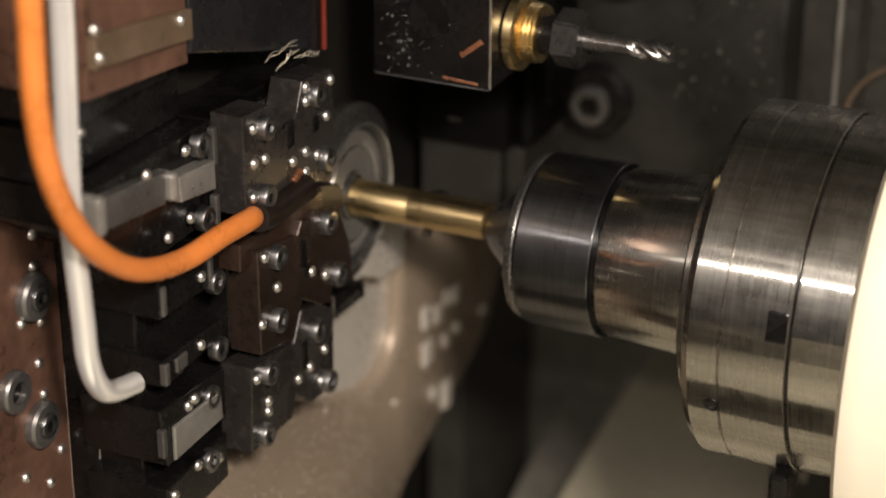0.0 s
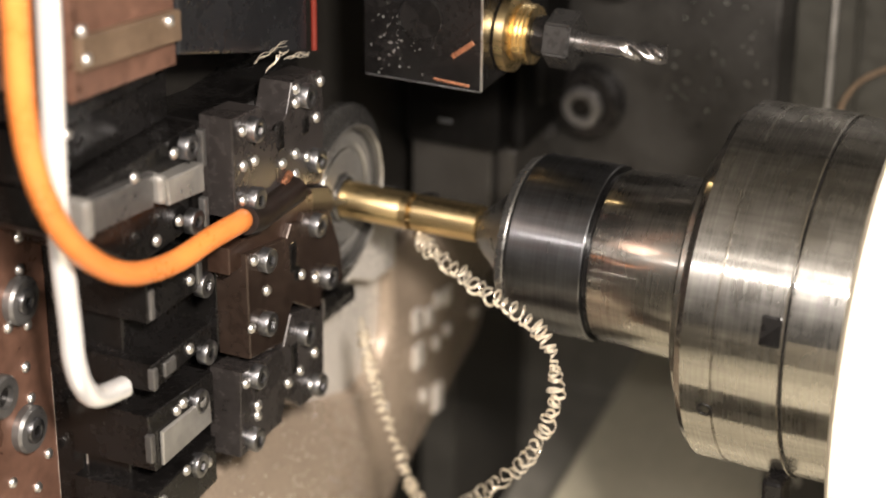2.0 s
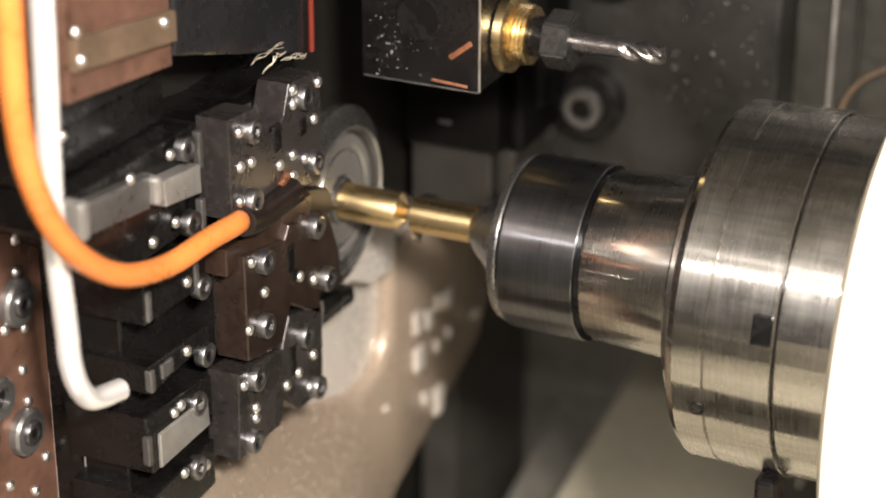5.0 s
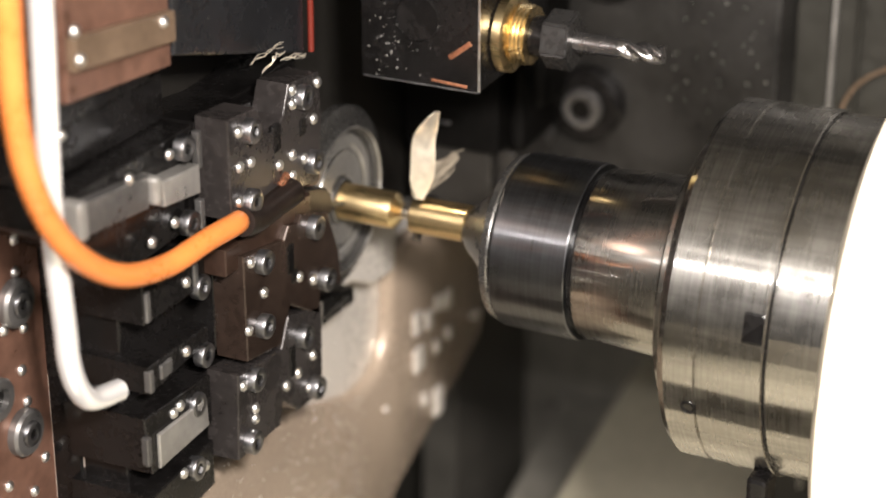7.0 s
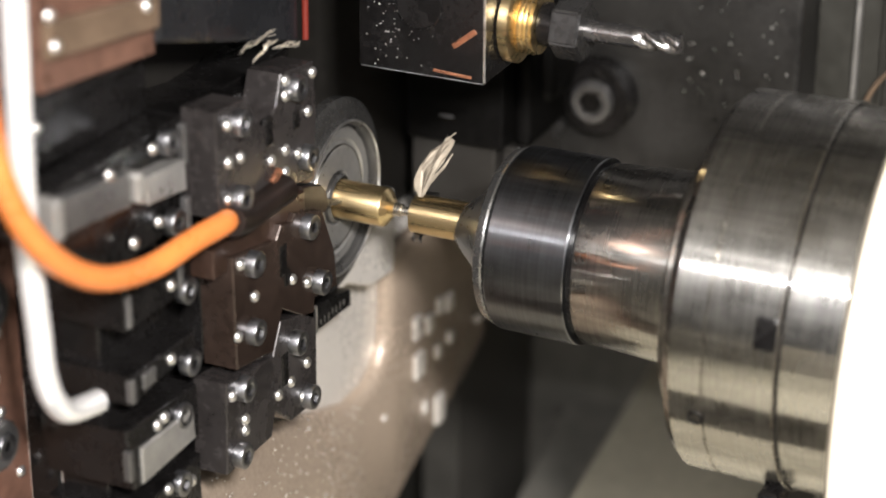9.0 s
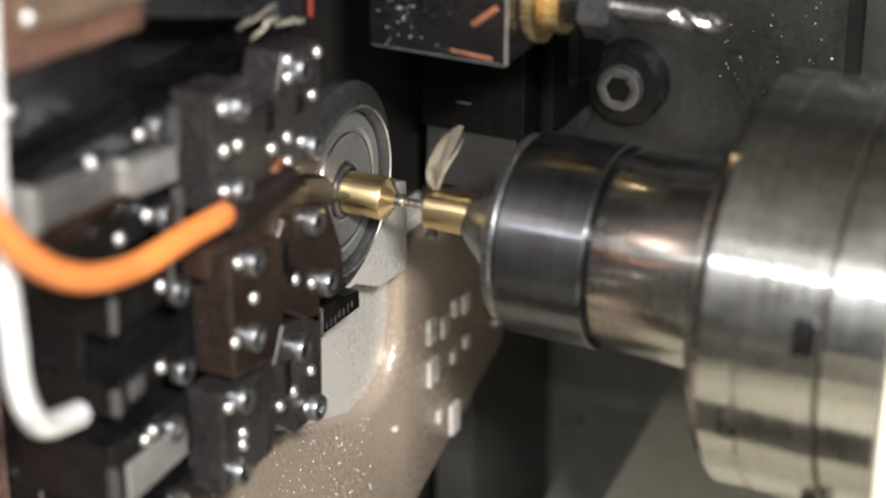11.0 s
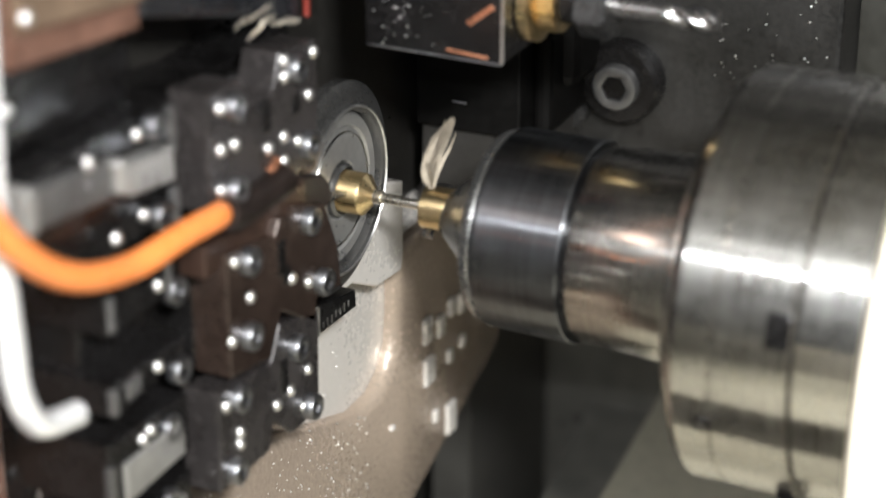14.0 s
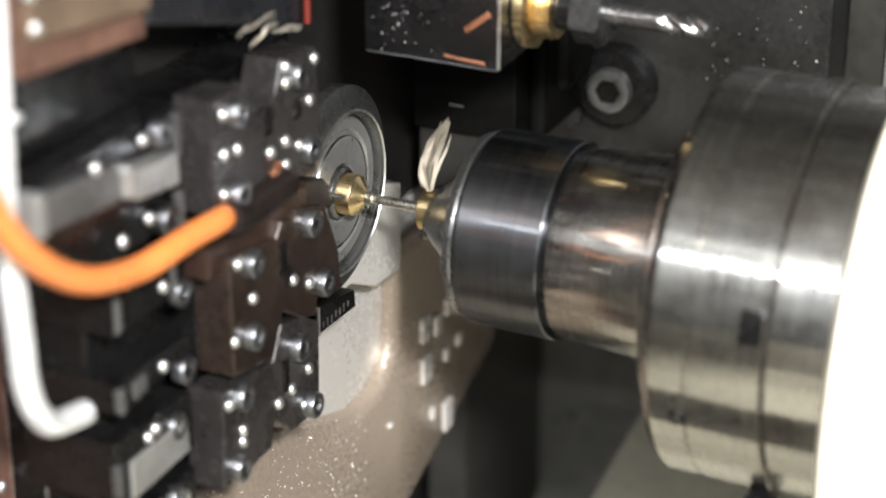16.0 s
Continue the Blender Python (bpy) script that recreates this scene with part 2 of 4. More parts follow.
# this base shows as the pocket floor, brightened by the lit paint colour
wall = part("wall_headstock", slab([(-0.155, -0.46), (0.0, -0.46), (0.055, -0.21), (0.078, -0.190), (0.14, -0.166), (0.178, -0.150), (0.20, -0.11), (0.20, -0.056), (0.078, -0.056), (0.078, -0.03), (-0.155, -0.02)], -0.06, -0.0215, 0.004), CASTLIGHT)
tagged(wall, "grey headstock casting behind the guide bush, light and brown reflection painted in", "machine wall", kind="structure")
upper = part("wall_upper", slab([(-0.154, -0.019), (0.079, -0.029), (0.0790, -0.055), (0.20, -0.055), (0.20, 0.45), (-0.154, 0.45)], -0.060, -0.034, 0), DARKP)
tagged(upper, "dark upper part of the headstock wall", "machine wall", kind="structure")
panel = part("wall_slide", slab([(-0.225, -0.46), (-0.155, -0.46), (-0.155, 0.45), (-0.225, 0.45)], -0.075, -0.05, 0), BROWN)
tagged(panel, "brown oily slide plate behind the tool post", "machine wall", kind="structure")
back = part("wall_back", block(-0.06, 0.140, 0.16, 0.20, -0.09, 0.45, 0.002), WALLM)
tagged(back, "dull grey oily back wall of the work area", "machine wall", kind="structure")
wet = bmesh.new()
rng = random.Random(21)
for k in range(60):
    bmesh.ops.create_icosphere(wet, subdivisions=1, radius=rng.choice((0.0003, 0.0004, 0.0006)), matrix=Matrix.Translation((rng.uniform(0.088, 0.138), 0.1598, rng.uniform(0.0, 0.085))))
tagged(part("oil_drops", wet, PIN, back, "tiny wet oil drops on the back wall", smooth=60), kind="stuff")
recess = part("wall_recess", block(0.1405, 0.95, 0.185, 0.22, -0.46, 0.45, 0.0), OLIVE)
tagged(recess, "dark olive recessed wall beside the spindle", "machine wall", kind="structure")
part("edge_strip", block(0.158, 0.160, 0.180, 0.1845, -0.2, 0.45, 0.0005), GREYM, recess)
part("edge_strip", block(0.170, 0.1715, 0.180, 0.1845, -0.2, 0.45, 0.0005), OLIVE, recess)
low = part("wall_low", block(-0.06, 0.1395, 0.30, 0.34, -0.46, -0.091, 0.0), CHUTE)
tagged(low, "dark olive rear wall of the chip chute", "machine wall", kind="structure")
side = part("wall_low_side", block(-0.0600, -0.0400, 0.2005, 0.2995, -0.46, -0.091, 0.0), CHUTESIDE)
tagged(side, "sheet steel side of the chip chute, shade painted into its colour", "machine wall", kind="structure")
floor = part("floor", block(-0.075, 0.95, -1.1, 0.34, -0.48, -0.46, 0.0), CHUTE)
tagged(floor, "oily sheet steel chip tray below the spindle", "floor", kind="structure")
chute = part("chute_1", slab([(0.30, -0.20), (0.30, -0.205), (-0.02, -0.265), (-0.02, -0.26)], 0.036, 0.70, 0), LEDGE)
tagged(chute, "sloping olive sheet steel chip chute under the spindle", "chute", kind="structure")
dark = part("chute_2", slab([(0.30, -0.24), (0.30, -0.245), (-0.02, -0.355), (-0.02, -0.35)], -0.0145, 0.0355, 0), CHUTE)
tagged(dark, "dark oily gap in the chip chute", "chute", kind="structure")
# unseen sheets, spaced to give the spindle's underside light and dark reflection bands
ramp = part("chute_3", slab([(-0.30, -0.285), (-0.76, -0.268), (-0.76, -0.274), (-0.30, -0.291)], -0.0145, 0.70, 0), LEDGE)
tagged(ramp, "unseen olive sheet in front of the chip chute, reflected in the spindle", "chute", kind="structure")
lip = part("chute_4", slab([(-0.021, -0.262), (-0.14, -0.262), (-0.14, -0.268), (-0.021, -0.268)], -0.0145, 0.70, 0), LEDGE)
tagged(lip, "unseen narrow olive sheet, spaced to leave a dark band in the spindle", "chute", kind="structure")
# unseen cream wall, added for the spindle's lower half to reflect
front = part("wall_front", block(-0.075, 0.95, -1.12, -1.1, -0.46, -0.10, 0.0), CREAM)
tagged(front, "unseen cream front apron of the machine, reflected in the spindle", "machine wall", kind="structure")
# unseen roof, coloured lighter so that the collar's top reflects brighter
ceiling = tagged(part("ceiling", block(-0.075, 0.95, -1.1, 0.34, 0.66, 0.68, 0.0), ROOF), "unseen olive grey roof over the work area, reflected in the collar", "ceiling", kind="structure")
rightwall = tagged(part("wall_right", block(0.95, 0.97, -1.1, 0.34, -0.46, 0.66, 0.0), OLIVE), "olive painted side wall of the machine", "machine wall", kind="structure")
leftwall = tagged(part("wall_left", block(-0.095, -0.076, -1.1, 0.34, -0.46, 0.66, 0.0), OLIVE), "dark olive side wall behind the tool slide", "machine wall", kind="structure")

# raised face of the casting round the sunk pocket under the bush
face = [(0.0, -0.455), (0.054, -0.208), (0.077, -0.188), (0.139, -0.164), (0.176, -0.149), (0.198, -0.11), (0.198, -0.058), (0.0725, -0.058), (0.0718, -0.0635), (0.0712, -0.0869), (0.0691, -0.1000), (0.0625, -0.1095), (0.052, -0.1150), (0.034, -0.1150), (0.0156, -0.1088), (-0.0061, -0.1010), (-0.0467, -0.0865), (-0.10, -0.0865), (-0.154, -0.088), (-0.154, -0.455)]
part("raised_face", slab(face, -0.0213, -0.0140, 0.0050), CAST, wall, smooth=50)
# bright spheres imitate glints on the bumpy paint, along with oil drops
drops2 = bmesh.new()
rng = random.Random(7)
for k in range(700):
    y, z = rng.uniform(-0.12, 0.04), rng.uniform(-0.17, -0.06)
    raised = z < max(-0.117, min(-0.0865, -0.1028 - 0.35 * y))
    if z > -0.100 and rng.random() < 0.7:
        continue
    bmesh.ops.create_icosphere(drops2, subdivisions=1, radius=rng.choice((0.00025, 0.00035, 0.00055)), matrix=Matrix.Translation((-0.0140 if raised else -0.0214, y, z)))
tagged(part("oil_drops", drops2, PIN, wall, "tiny bright oil drops and glint spheres on the casting", smooth=60), kind="stuff")
part("bearing_plate", slab([(-0.05, -0.046), (0.019, -0.0480), (0.040, -0.0585), (0.0623, -0.0607), (0.0640, -0.055), (0.0640, -0.022), (0.02, -0.006), (-0.05, -0.006)], -0.0212, -0.0085, 0.001), CASTLIGHT, wall, "pale machined plate behind the bush")
# letters take the lit paint in place of catching light
for y, z, a, b in [(0.0953, -0.1042, 0.0040, 0.0062), (0.1087, -0.1082, 0.0035, 0.0052), (0.1199, -0.1039, 0.0032, 0.0044), (0.1305, -0.1064, 0.0036, 0.0050), (0.1644, -0.1305, 0.0030, 0.0020), (0.0969, -0.1244, 0.0050, 0.0066), (0.1190, -0.1582, 0.0046, 0.0078), (0.1178, -0.1270, 0.0026, 0.0036), (0.1312, -0.1256, 0.0026, 0.0034), (0.1031, -0.1497, 0.0022, 0.0034), (0.0605, -0.1342, 0.0020, 0.0014)]:
    part("raised_mark", block(-0.0142, -0.0114, y - a, y + a, z - b, z + b, 0.0013), CASTLIGHT, wall)

# ---- back bracket and big screw ----
brk = tagged(empty("rear_bracket", 0, 0.1, 0), "black oily bracket behind the spindle axis", "bracket")
part("upper_block", block(-0.02, 0.0262, 0.0, 0.058, -0.012, 0.055, 0.001), SOOT, brk)
part("side_block", block(0.0265, 0.0345, 0.012, 0.058, -0.014, 0.030, 0.003), SOOT, brk)
part("lower_plate", block(-0.02, 0.0208, 0.005, 0.058, -0.06, -0.0125, 0.001), MIDPAINT, brk, "dull grey plate below the black block")
part("lower_plate", block(0.0212, 0.030, 0.012, 0.058, -0.06, -0.0145, 0.001), MIDPAINT, brk)
# added black arms stand in for dark machinery and the live tool's shadow
part("dark_filler_arm", block(0.0268, 0.040, 0.025, 0.058, 0.002, 0.14, 0.006), SOOT, brk)
part("dark_filler_arm", block(0.0525, 0.074, 0.040, 0.058, 0.056, 0.14, 0.006), SOOT, brk)
lug = part("lug", spun([(0, 0), (0, 0.0075), (0.006, 0.0075), (0.008, 0.006), (0.008, 0)], 24), SATINBLACK, brk, "small round oily lug", smooth=30)
lug.matrix_basis = pose(0.0268, 0.058, -0.0185, 0, 0, -90)
part("clip", block(-0.0035, 0.0030, -0.001, 0.0, 0.0, 0.0011, 0.0003), SCREW, brk)


def socket_screw(r, h, hexr):
    """A socket head cap screw, its head's top facing +x, from x = 0 to h."""
    bm = spun([(0.0, 0.0), (0.0, r), (h - r * 0.12, r), (h - r * 0.03, r * 0.95), (h, r * 0.86), (h, hexr * 1.08)], 24)
    n = 6
    outer = [v for v in bm.verts if abs(v.co.x - h) < 1e-7 and abs(math.hypot(v.co.y, v.co.z) - hexr * 1.08) < 1e-7]
    inner = [bm.verts.new((h - 0.0002, hexr * math.cos(math.pi * k / 3), hexr * math.sin(math.pi * k / 3))) for k in range(n)]
    deep = [bm.verts.new((h - 0.0042 * r / 0.005, v.co.y, v.co.z)) for v in inner]
    outer.sort(key=lambda v: math.atan2(v.co.z, v.co.y) % (2 * math.pi))
    for k in range(24):
        a, b = outer[k], outer[(k + 1) % 24]
        i, j = int(k / 4 + 0.5) % 6, int((k + 1) / 4 + 0.5) % 6
        bm.faces.new((a, b, inner[i]) if i == j else (a, b, inner[j], inner[i]))
    for k in range(n):
        bm.faces.new((inner[k], inner[(k + 1) % n], deep[(k + 1) % n], deep[k]))
    bm.faces.new(deep)
    bmesh.ops.recalc_face_normals(bm, faces=bm.faces)
    return bm


bscrew = tagged(empty("wall_screw", 0.0491, 0.152, -0.0014), "large steel socket screw in a black washer on the back wall", "screw")
w = part("washer", spun([(0, 0.006), (0, 0.0178), (0.008, 0.0178), (0.010, 0.0160), (0.010, 0.006)], 40, closed=True), BLACK, bscrew, smooth=30)
h = part("head", socket_screw(0.0098, 0.007, 0.0058), MIDSTEEL, bscrew, smooth=30)
w.matrix_basis = pose(0, 0.008, 0, 0, 0, -90)
h.matrix_basis = pose(0, 0.0, 0, 0, 0, -90)
# black plug paints the recess dark where the lamp would brighten it
part("socket", spun([(0.0040, 0), (0.0040, 0.0052), (0.0060, 0.0052), (0.0060, 0)], 6), BLACK, h)

# ---- guide bush ----
bush = tagged(empty("guide_bush", -0.0085), "round steel guide bush with concentric grooves round the bar", "guide bush")
part("flange", spun([(0.0, 0.030), (0.006, 0.030), (0.0075, 0.0305), (0.0085, 0.032), (0.0080, 0.0325), (0.0062, 0.033), (0.0055, 0.038), (0.004, 0.041), (0.0, 0.041)], 128, closed=True), FLANGE, bush, smooth=30)
part("bright_edge", spun([(0.0083, 0.0316), (0.0090, 0.0319), (0.0088, 0.0325), (0.0080, 0.0325)], 128, closed=True), PIN, bush, "thin polished edge", smooth=60)
part("bright_edge", spun([(0.0050, 0.0216), (0.0058, 0.0218), (0.0050, 0.0223)], 128, closed=True), STEEL, bush, smooth=60)
part("inner_ring", spun([(0.0, 0.0105), (0.0045, 0.0105), (0.0055, 0.0115), (0.0055, 0.021), (0.0045, 0.022), (0.0045, 0.0235), (0.0052, 0.0245), (0.0052, 0.0285), (0.004, 0.0295), (0.0, 0.0298)], 128, closed=True), SATIN, bush, smooth=30)
part("collet", spun([(-0.02, 0.0082), (0.006, 0.0082), (0.0075, 0.009), (0.0065, 0.0102), (-0.02, 0.0102)], 64, closed=True), FLANGE, bush, smooth=30)

scale_plate = tagged(empty("scale_plate", -0.001, -0.0085, -0.0445), "small black scale plate with fine white tick marks", "scale plate")
part("plate", slab([(-0.0148, 0.0068), (0.0150, 0.001), (0.0155, -0.0063), (-0.0148, -0.0045)], -0.006, 0.0, 0.0003), BLACK, scale_plate)
for k in range(7):
    part("tick", block(0.0001, 0.0003, -0.0120 + k * 0.0034, -0.0112 + k * 0.0034, -0.0032 - 0.0004 * (k % 3), -0.0008 + 0.0004 * (k % 2), 0), PIN, scale_plate)
part("edge", block(-0.003, 0.0006, -0.0156, -0.0149, -0.005, 0.007, 0.0002), PIN, scale_plate)

# ---- stock bar: stock with its turned neck, a closing ring and the shrinking blank ----
TOOL_X = 0.0322
bar = tagged(empty("brass_bar"), "turned brass bar with a cone and thin cut neck", "brass bar")
part("stock", spun([(-0.05, 0), (-0.05, 0.008), (0.0245, 0.008), (0.0250, 0.0078), (0.0288, 0.0027), (0.0293, 0.0025), (0.0293, 0)], 96), BRASS, bar, smooth=30)
part("neck", spun([(0.028, 0), (0.028, 0.0027), (0.0318, 0.0027), (0.0320, 0.0019), (0.062, 0.0019), (0.062, 0)], 48), BRASS_CUT, bar, smooth=30)
closing = tagged(part("bar_ring", spun([(0.0, 0.0070), (0.0, 0.00792), (0.0064, 0.00792), (0.0064, 0.0070)], 96, closed=True), BRASS, smooth=30), "bright brass ring of the bar before the cut opens", "brass bar")
blank = tagged(empty("bar_blank"), "uncut brass bar end against the sub spindle centre", "brass bar")
RINGS = []
STEP = 0.0044
for k in range(7):
    r = 0.0080 - 0.00003 * (6 - k)
    last = 0.0052 if k == 6 else 0.0050
    RINGS.append(part("blank_ring", spun([(0, 0.0019), (0, r), (last, r), (last, 0.0019)], 96, closed=True), BRASS, blank, smooth=30))

# ---- cutting tool that stands behind the bar ----
cutter = tagged(empty("cut_tool", TOOL_X, 0, 0), "dark steel cutting tool with a pointed carbide insert", "cutting tool")
part("insert", slab([(-0.0035, -0.0098), (-0.0022, -0.0098), (-0.0008, -0.0125), (-0.0002, -0.0098), (0.006, -0.004), (0.006, -0.0098), (0.0005, -0.0075)], -0.0005, 0.0028, 0.0002), CARBIDE, cutter, "small carbide tip")
part("shank", slab([(0.0085, 0.004), (0.0085, -0.0060), (0.020, -0.008), (0.020, 0.001)], -0.0035, 0.0015, 0.0004), MIDPAINT, cutter)

# ---- sub spindle ----
sub = tagged(empty("sub_spindle"), "large turned steel sub spindle with stepped collars", "spindle")
part("centre", spun([(0.056, 0), (0.0605, 0.0045), (0.0612, 0.0060), (0.083, 0.0255), (0.09, 0.0255), (0.09, 0)], 64), CENTRE, sub, smooth=30)
part("nose_ring", spun([(0.0820, 0.02), (0.0820, 0.0325), (0.0830, 0.0342), (0.0860, 0.0354), (0.0868, 0.0352), (0.0870, 0.02)], 128), RINGSTEEL, sub, "polished front ring", smooth=20)
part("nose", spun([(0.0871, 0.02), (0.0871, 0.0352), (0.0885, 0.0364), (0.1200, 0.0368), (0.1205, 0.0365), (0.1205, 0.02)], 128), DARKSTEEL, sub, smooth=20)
part("groove", spun([(0.1205, 0.02), (0.1205, 0.0335), (0.1228, 0.0335), (0.1228, 0.02)], 96), BLACK, sub, smooth=30)
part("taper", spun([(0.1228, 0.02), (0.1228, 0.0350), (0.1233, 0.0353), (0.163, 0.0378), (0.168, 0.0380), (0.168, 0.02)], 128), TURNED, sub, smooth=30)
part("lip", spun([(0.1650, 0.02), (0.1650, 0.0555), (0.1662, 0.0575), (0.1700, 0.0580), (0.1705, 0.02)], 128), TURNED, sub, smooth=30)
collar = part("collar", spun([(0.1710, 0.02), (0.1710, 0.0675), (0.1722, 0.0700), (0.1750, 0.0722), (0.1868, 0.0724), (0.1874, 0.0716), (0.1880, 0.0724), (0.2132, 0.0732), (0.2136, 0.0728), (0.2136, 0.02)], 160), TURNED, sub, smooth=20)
part("gap", spun([(0.2136, 0.02), (0.2136, 0.0715), (0.2145, 0.0715), (0.2145, 0.02)], 96), BLACK, sub, smooth=30)
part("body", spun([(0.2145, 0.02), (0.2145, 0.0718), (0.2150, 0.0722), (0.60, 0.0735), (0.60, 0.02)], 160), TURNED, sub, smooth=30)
hole = part("set_screw", socket_screw(0.0033, 0.0008, 0.0021), BLACK, collar, "small dark set screw")
hole.matrix_basis = Matrix.Translation((0.1848, -0.0682, -0.0230)) @ Vector((0, -0.0682, -0.0230)).to_track_quat("X", "Z").to_matrix().to_4x4()
# black inlay, slightly raised; its colour stands in for the slot's shade
slot = part("slot", block(-0.0030, 0.0003, -0.0062, 0.0062, -0.0042, 0.0042, 0.0011), BLACK, collar, "black inlay for the shade in a rectangular slot")
slot.matrix_basis = Matrix.Translation((0.2090, -0.0714, 0.0162)) @ Matrix(((0, 0, 1, 0), (-0.9734, -0.2290, 0, 0), (0.2290, -0.9734, 0, 0), (0, 0, 0, 1)))
arc = [(-0.09 * math.cos(a), -0.02 + 0.11 * math.sin(a)) for a in [radians(-112 + 224 * k / 36) for k in range(37)]]
part("housing_cover", slab([(y, z) for y, z in arc], 0.55, 0.235, 0.012), CREAM, sub, "cream painted rounded spindle housing cover", smooth=40)
under = part("clamp_lug", block(0.205, 0.2135, -0.055, -0.040, -0.071, -0.056, 0.002), BLACK, sub)

# ---- live tool ----
live = tagged(empty("live_tool", 0.040, 0.015, 0.0816), "black live tool block with brass nut and end mill", "tool holder")
part("housing", block(-0.027, 0.026, -0.025, 0.035, -0.0185, 0.07, 0.0007), BLACK, live)
cap = part("cap", spun([(0.0, 0), (0.0, 0.0095), (0.001, 0.0098), (0.0018, 0.0092), (0.0018, 0)], 48), BLACK, live, "round black plug", smooth=30)
cap.matrix_basis = pose(-0.0010, -0.0245, 0.0045 + 0.005, 0, 0, -90)
edge1 = part("worn_edge", block(0.0252, 0.0262, -0.0254, -0.0246, -0.0180, 0.07, 0.0002), PIN, live, "bright worn steel edge")
part("worn_edge", block(-0.026, 0.0255, -0.0253, -0.0247, -0.0188, -0.0182, 0.0002), SCREW, live)
# copper strips laid on to paint reflections in the block's oil
mark = part("reflection_strip", block(-0.006, 0.006, -0.0006, 0.0, -0.0011, 0.0011, 0.0003), COPPER, live, "copper coloured strip painted for a reflection in oil")
mark.matrix_basis = pose(0.0175, -0.0249, -0.0015, 0, -38, 0)
mark2 = part("reflection_strip", block(-0.008, 0.008, -0.0005, 0.0, -0.0006, 0.0006, 0.0002), COPPER, live)
mark2.matrix_basis = pose(0.0125, -0.0249, -0.0162, 0, 3, 0)
part("brass_nut", spun([(0.026, 0), (0.026, 0.0150), (0.0268, 0.0165), (0.0305, 0.0165), (0.0315, 0.0150), (0.0322, 0.0115), (0.0332, 0.0125), (0.0340, 0.0115), (0.0350, 0.0125), (0.0358, 0.0115), (0.0368, 0.0125), (0.0376, 0.0115), (0.0388, 0.0120), (0.0393, 0)], 64), BRASS, live, "ribbed brass nut", smooth=30)
part("spindle_neck", spun([(0.0393, 0), (0.0393, 0.0084), (0.046, 0.0084), (0.0465, 0)], 40), BLACK, live, smooth=30)
hexn = bmesh.new()
bmesh.ops.create_cone(hexn, cap_ends=True, segments=6, radius1=0.0125, radius2=0.0125, depth=0.0115)
bmesh.ops.bevel(hexn, geom=hexn.edges[:], offset=0.0008, segments=2, affect="EDGES")
bmesh.ops.rotate(hexn, verts=hexn.verts, matrix=Euler((0, math.pi / 2, 0)).to_matrix())
bmesh.ops.rotate(hexn, verts=hexn.verts, matrix=Euler((radians(14), 0, 0)).to_matrix())
bmesh.ops.translate(hexn, verts=hexn.verts, vec=(0.0513, 0, 0))
part("collet_nut", hexn, SATINBLACK, live, "dark hexagonal collet nut")


def end_mill():
    """A shank and three twisted flutes about the x axis."""
    bm = bmesh.new()
    n, rows = 30, 40
    rings = []
    for i in range(rows + 1):
        x = 0.0570 + 0.0375 * i / rows
        cut = min(1, max(0, (x - 0.0765) / 0.004))
        line = []
        for k in range(n):
            a = 2 * math.pi * k / n
            turn = (x - 0.0765) * 230
            flute = 0.5 + 0.5 * math.cos(3 * (a - turn))
            r = 0.0042 * (1 - cut * 0.48 * flute ** 1.2)
            line.append(bm.verts.new((x, r * math.cos(a), r * math.sin(a))))
        rings.append(line)
    for a, b in zip(rings, rings[1:]):
        for k in range(n):
            bm.faces.new((a[k], a[(k + 1) % n], b[(k + 1) % n], b[k]))
    bm.faces.new(rings[0][::-1])
    bm.faces.new(rings[-1])
    bmesh.ops.recalc_face_normals(bm, faces=bm.faces)
    return bm


part("end_mill", end_mill(), CARBIDE, live, "bright fluted end mill", smooth=50)
drops = bmesh.new()
rng = random.Random(4)
for k in range(70):
    x, z = rng.gauss(-0.012, 0.008), rng.gauss(-0.004, 0.009)
    if -0.026 < x < 0.024 and -0.018 < z < 0.02:
        bmesh.ops.create_icosphere(drops, subdivisions=1, radius=rng.choice((0.0002, 0.0003, 0.00045)), matrix=Matrix.Translation((x, -0.0250, z)))
tagged(part("oil_drops", drops, PIN, live, "tiny bright oil drops and chips", smooth=60), kind="stuff")

# ---- gang tools ----
gang = tagged(empty("tool_gang"), "black steel gang tool post with stacked tool holders", "tool post")
PLATE_A = [(-0.1137, 0.0791), (-0.0919, 0.0766), (-0.0850, 0.0640), (-0.0773, 0.0613), (-0.0711, 0.0661), (-0.0662, 0.0774), (-0.0414, 0.0742), (-0.0400, 0.0527), (-0.0432, 0.0279), (-0.0721, 0.0331), (-0.1134, 0.0384)]
PLATE_B = [(-0.1061, 0.0204), (-0.0733, 0.0140), (-0.0697, 0.0187), (-0.0613, 0.0165), (-0.0587, 0.0192), (-0.0370, 0.0117), (-0.0277, -0.0088), (-0.0252, -0.0256), (-0.0446, -0.0224), (-0.0455, -0.0316), (-0.0703, -0.0161), (-0.0784, -0.0303), (-0.1054, -0.0252)]
PLATE_C = [(-0.1135, -0.0275), (-0.0785, -0.0323), (-0.0720, -0.0204), (-0.0438, -0.0279), (-0.0447, -0.0675), (-0.0659, -0.0664), (-0.0785, -0.0560), (-0.0815, -0.0655), (-0.1156, -0.0645)]
part("front_plate", slab(PLATE_A, -0.004, 0.01), PLATE, gang)
part("front_plate", slab(PLATE_B, -0.004, 0.01), BRONZE, gang, "dark plate, its brown sheen painted into the colour")
part("front_plate", slab(PLATE_C, -0.004, 0.01), PLATE, gang)
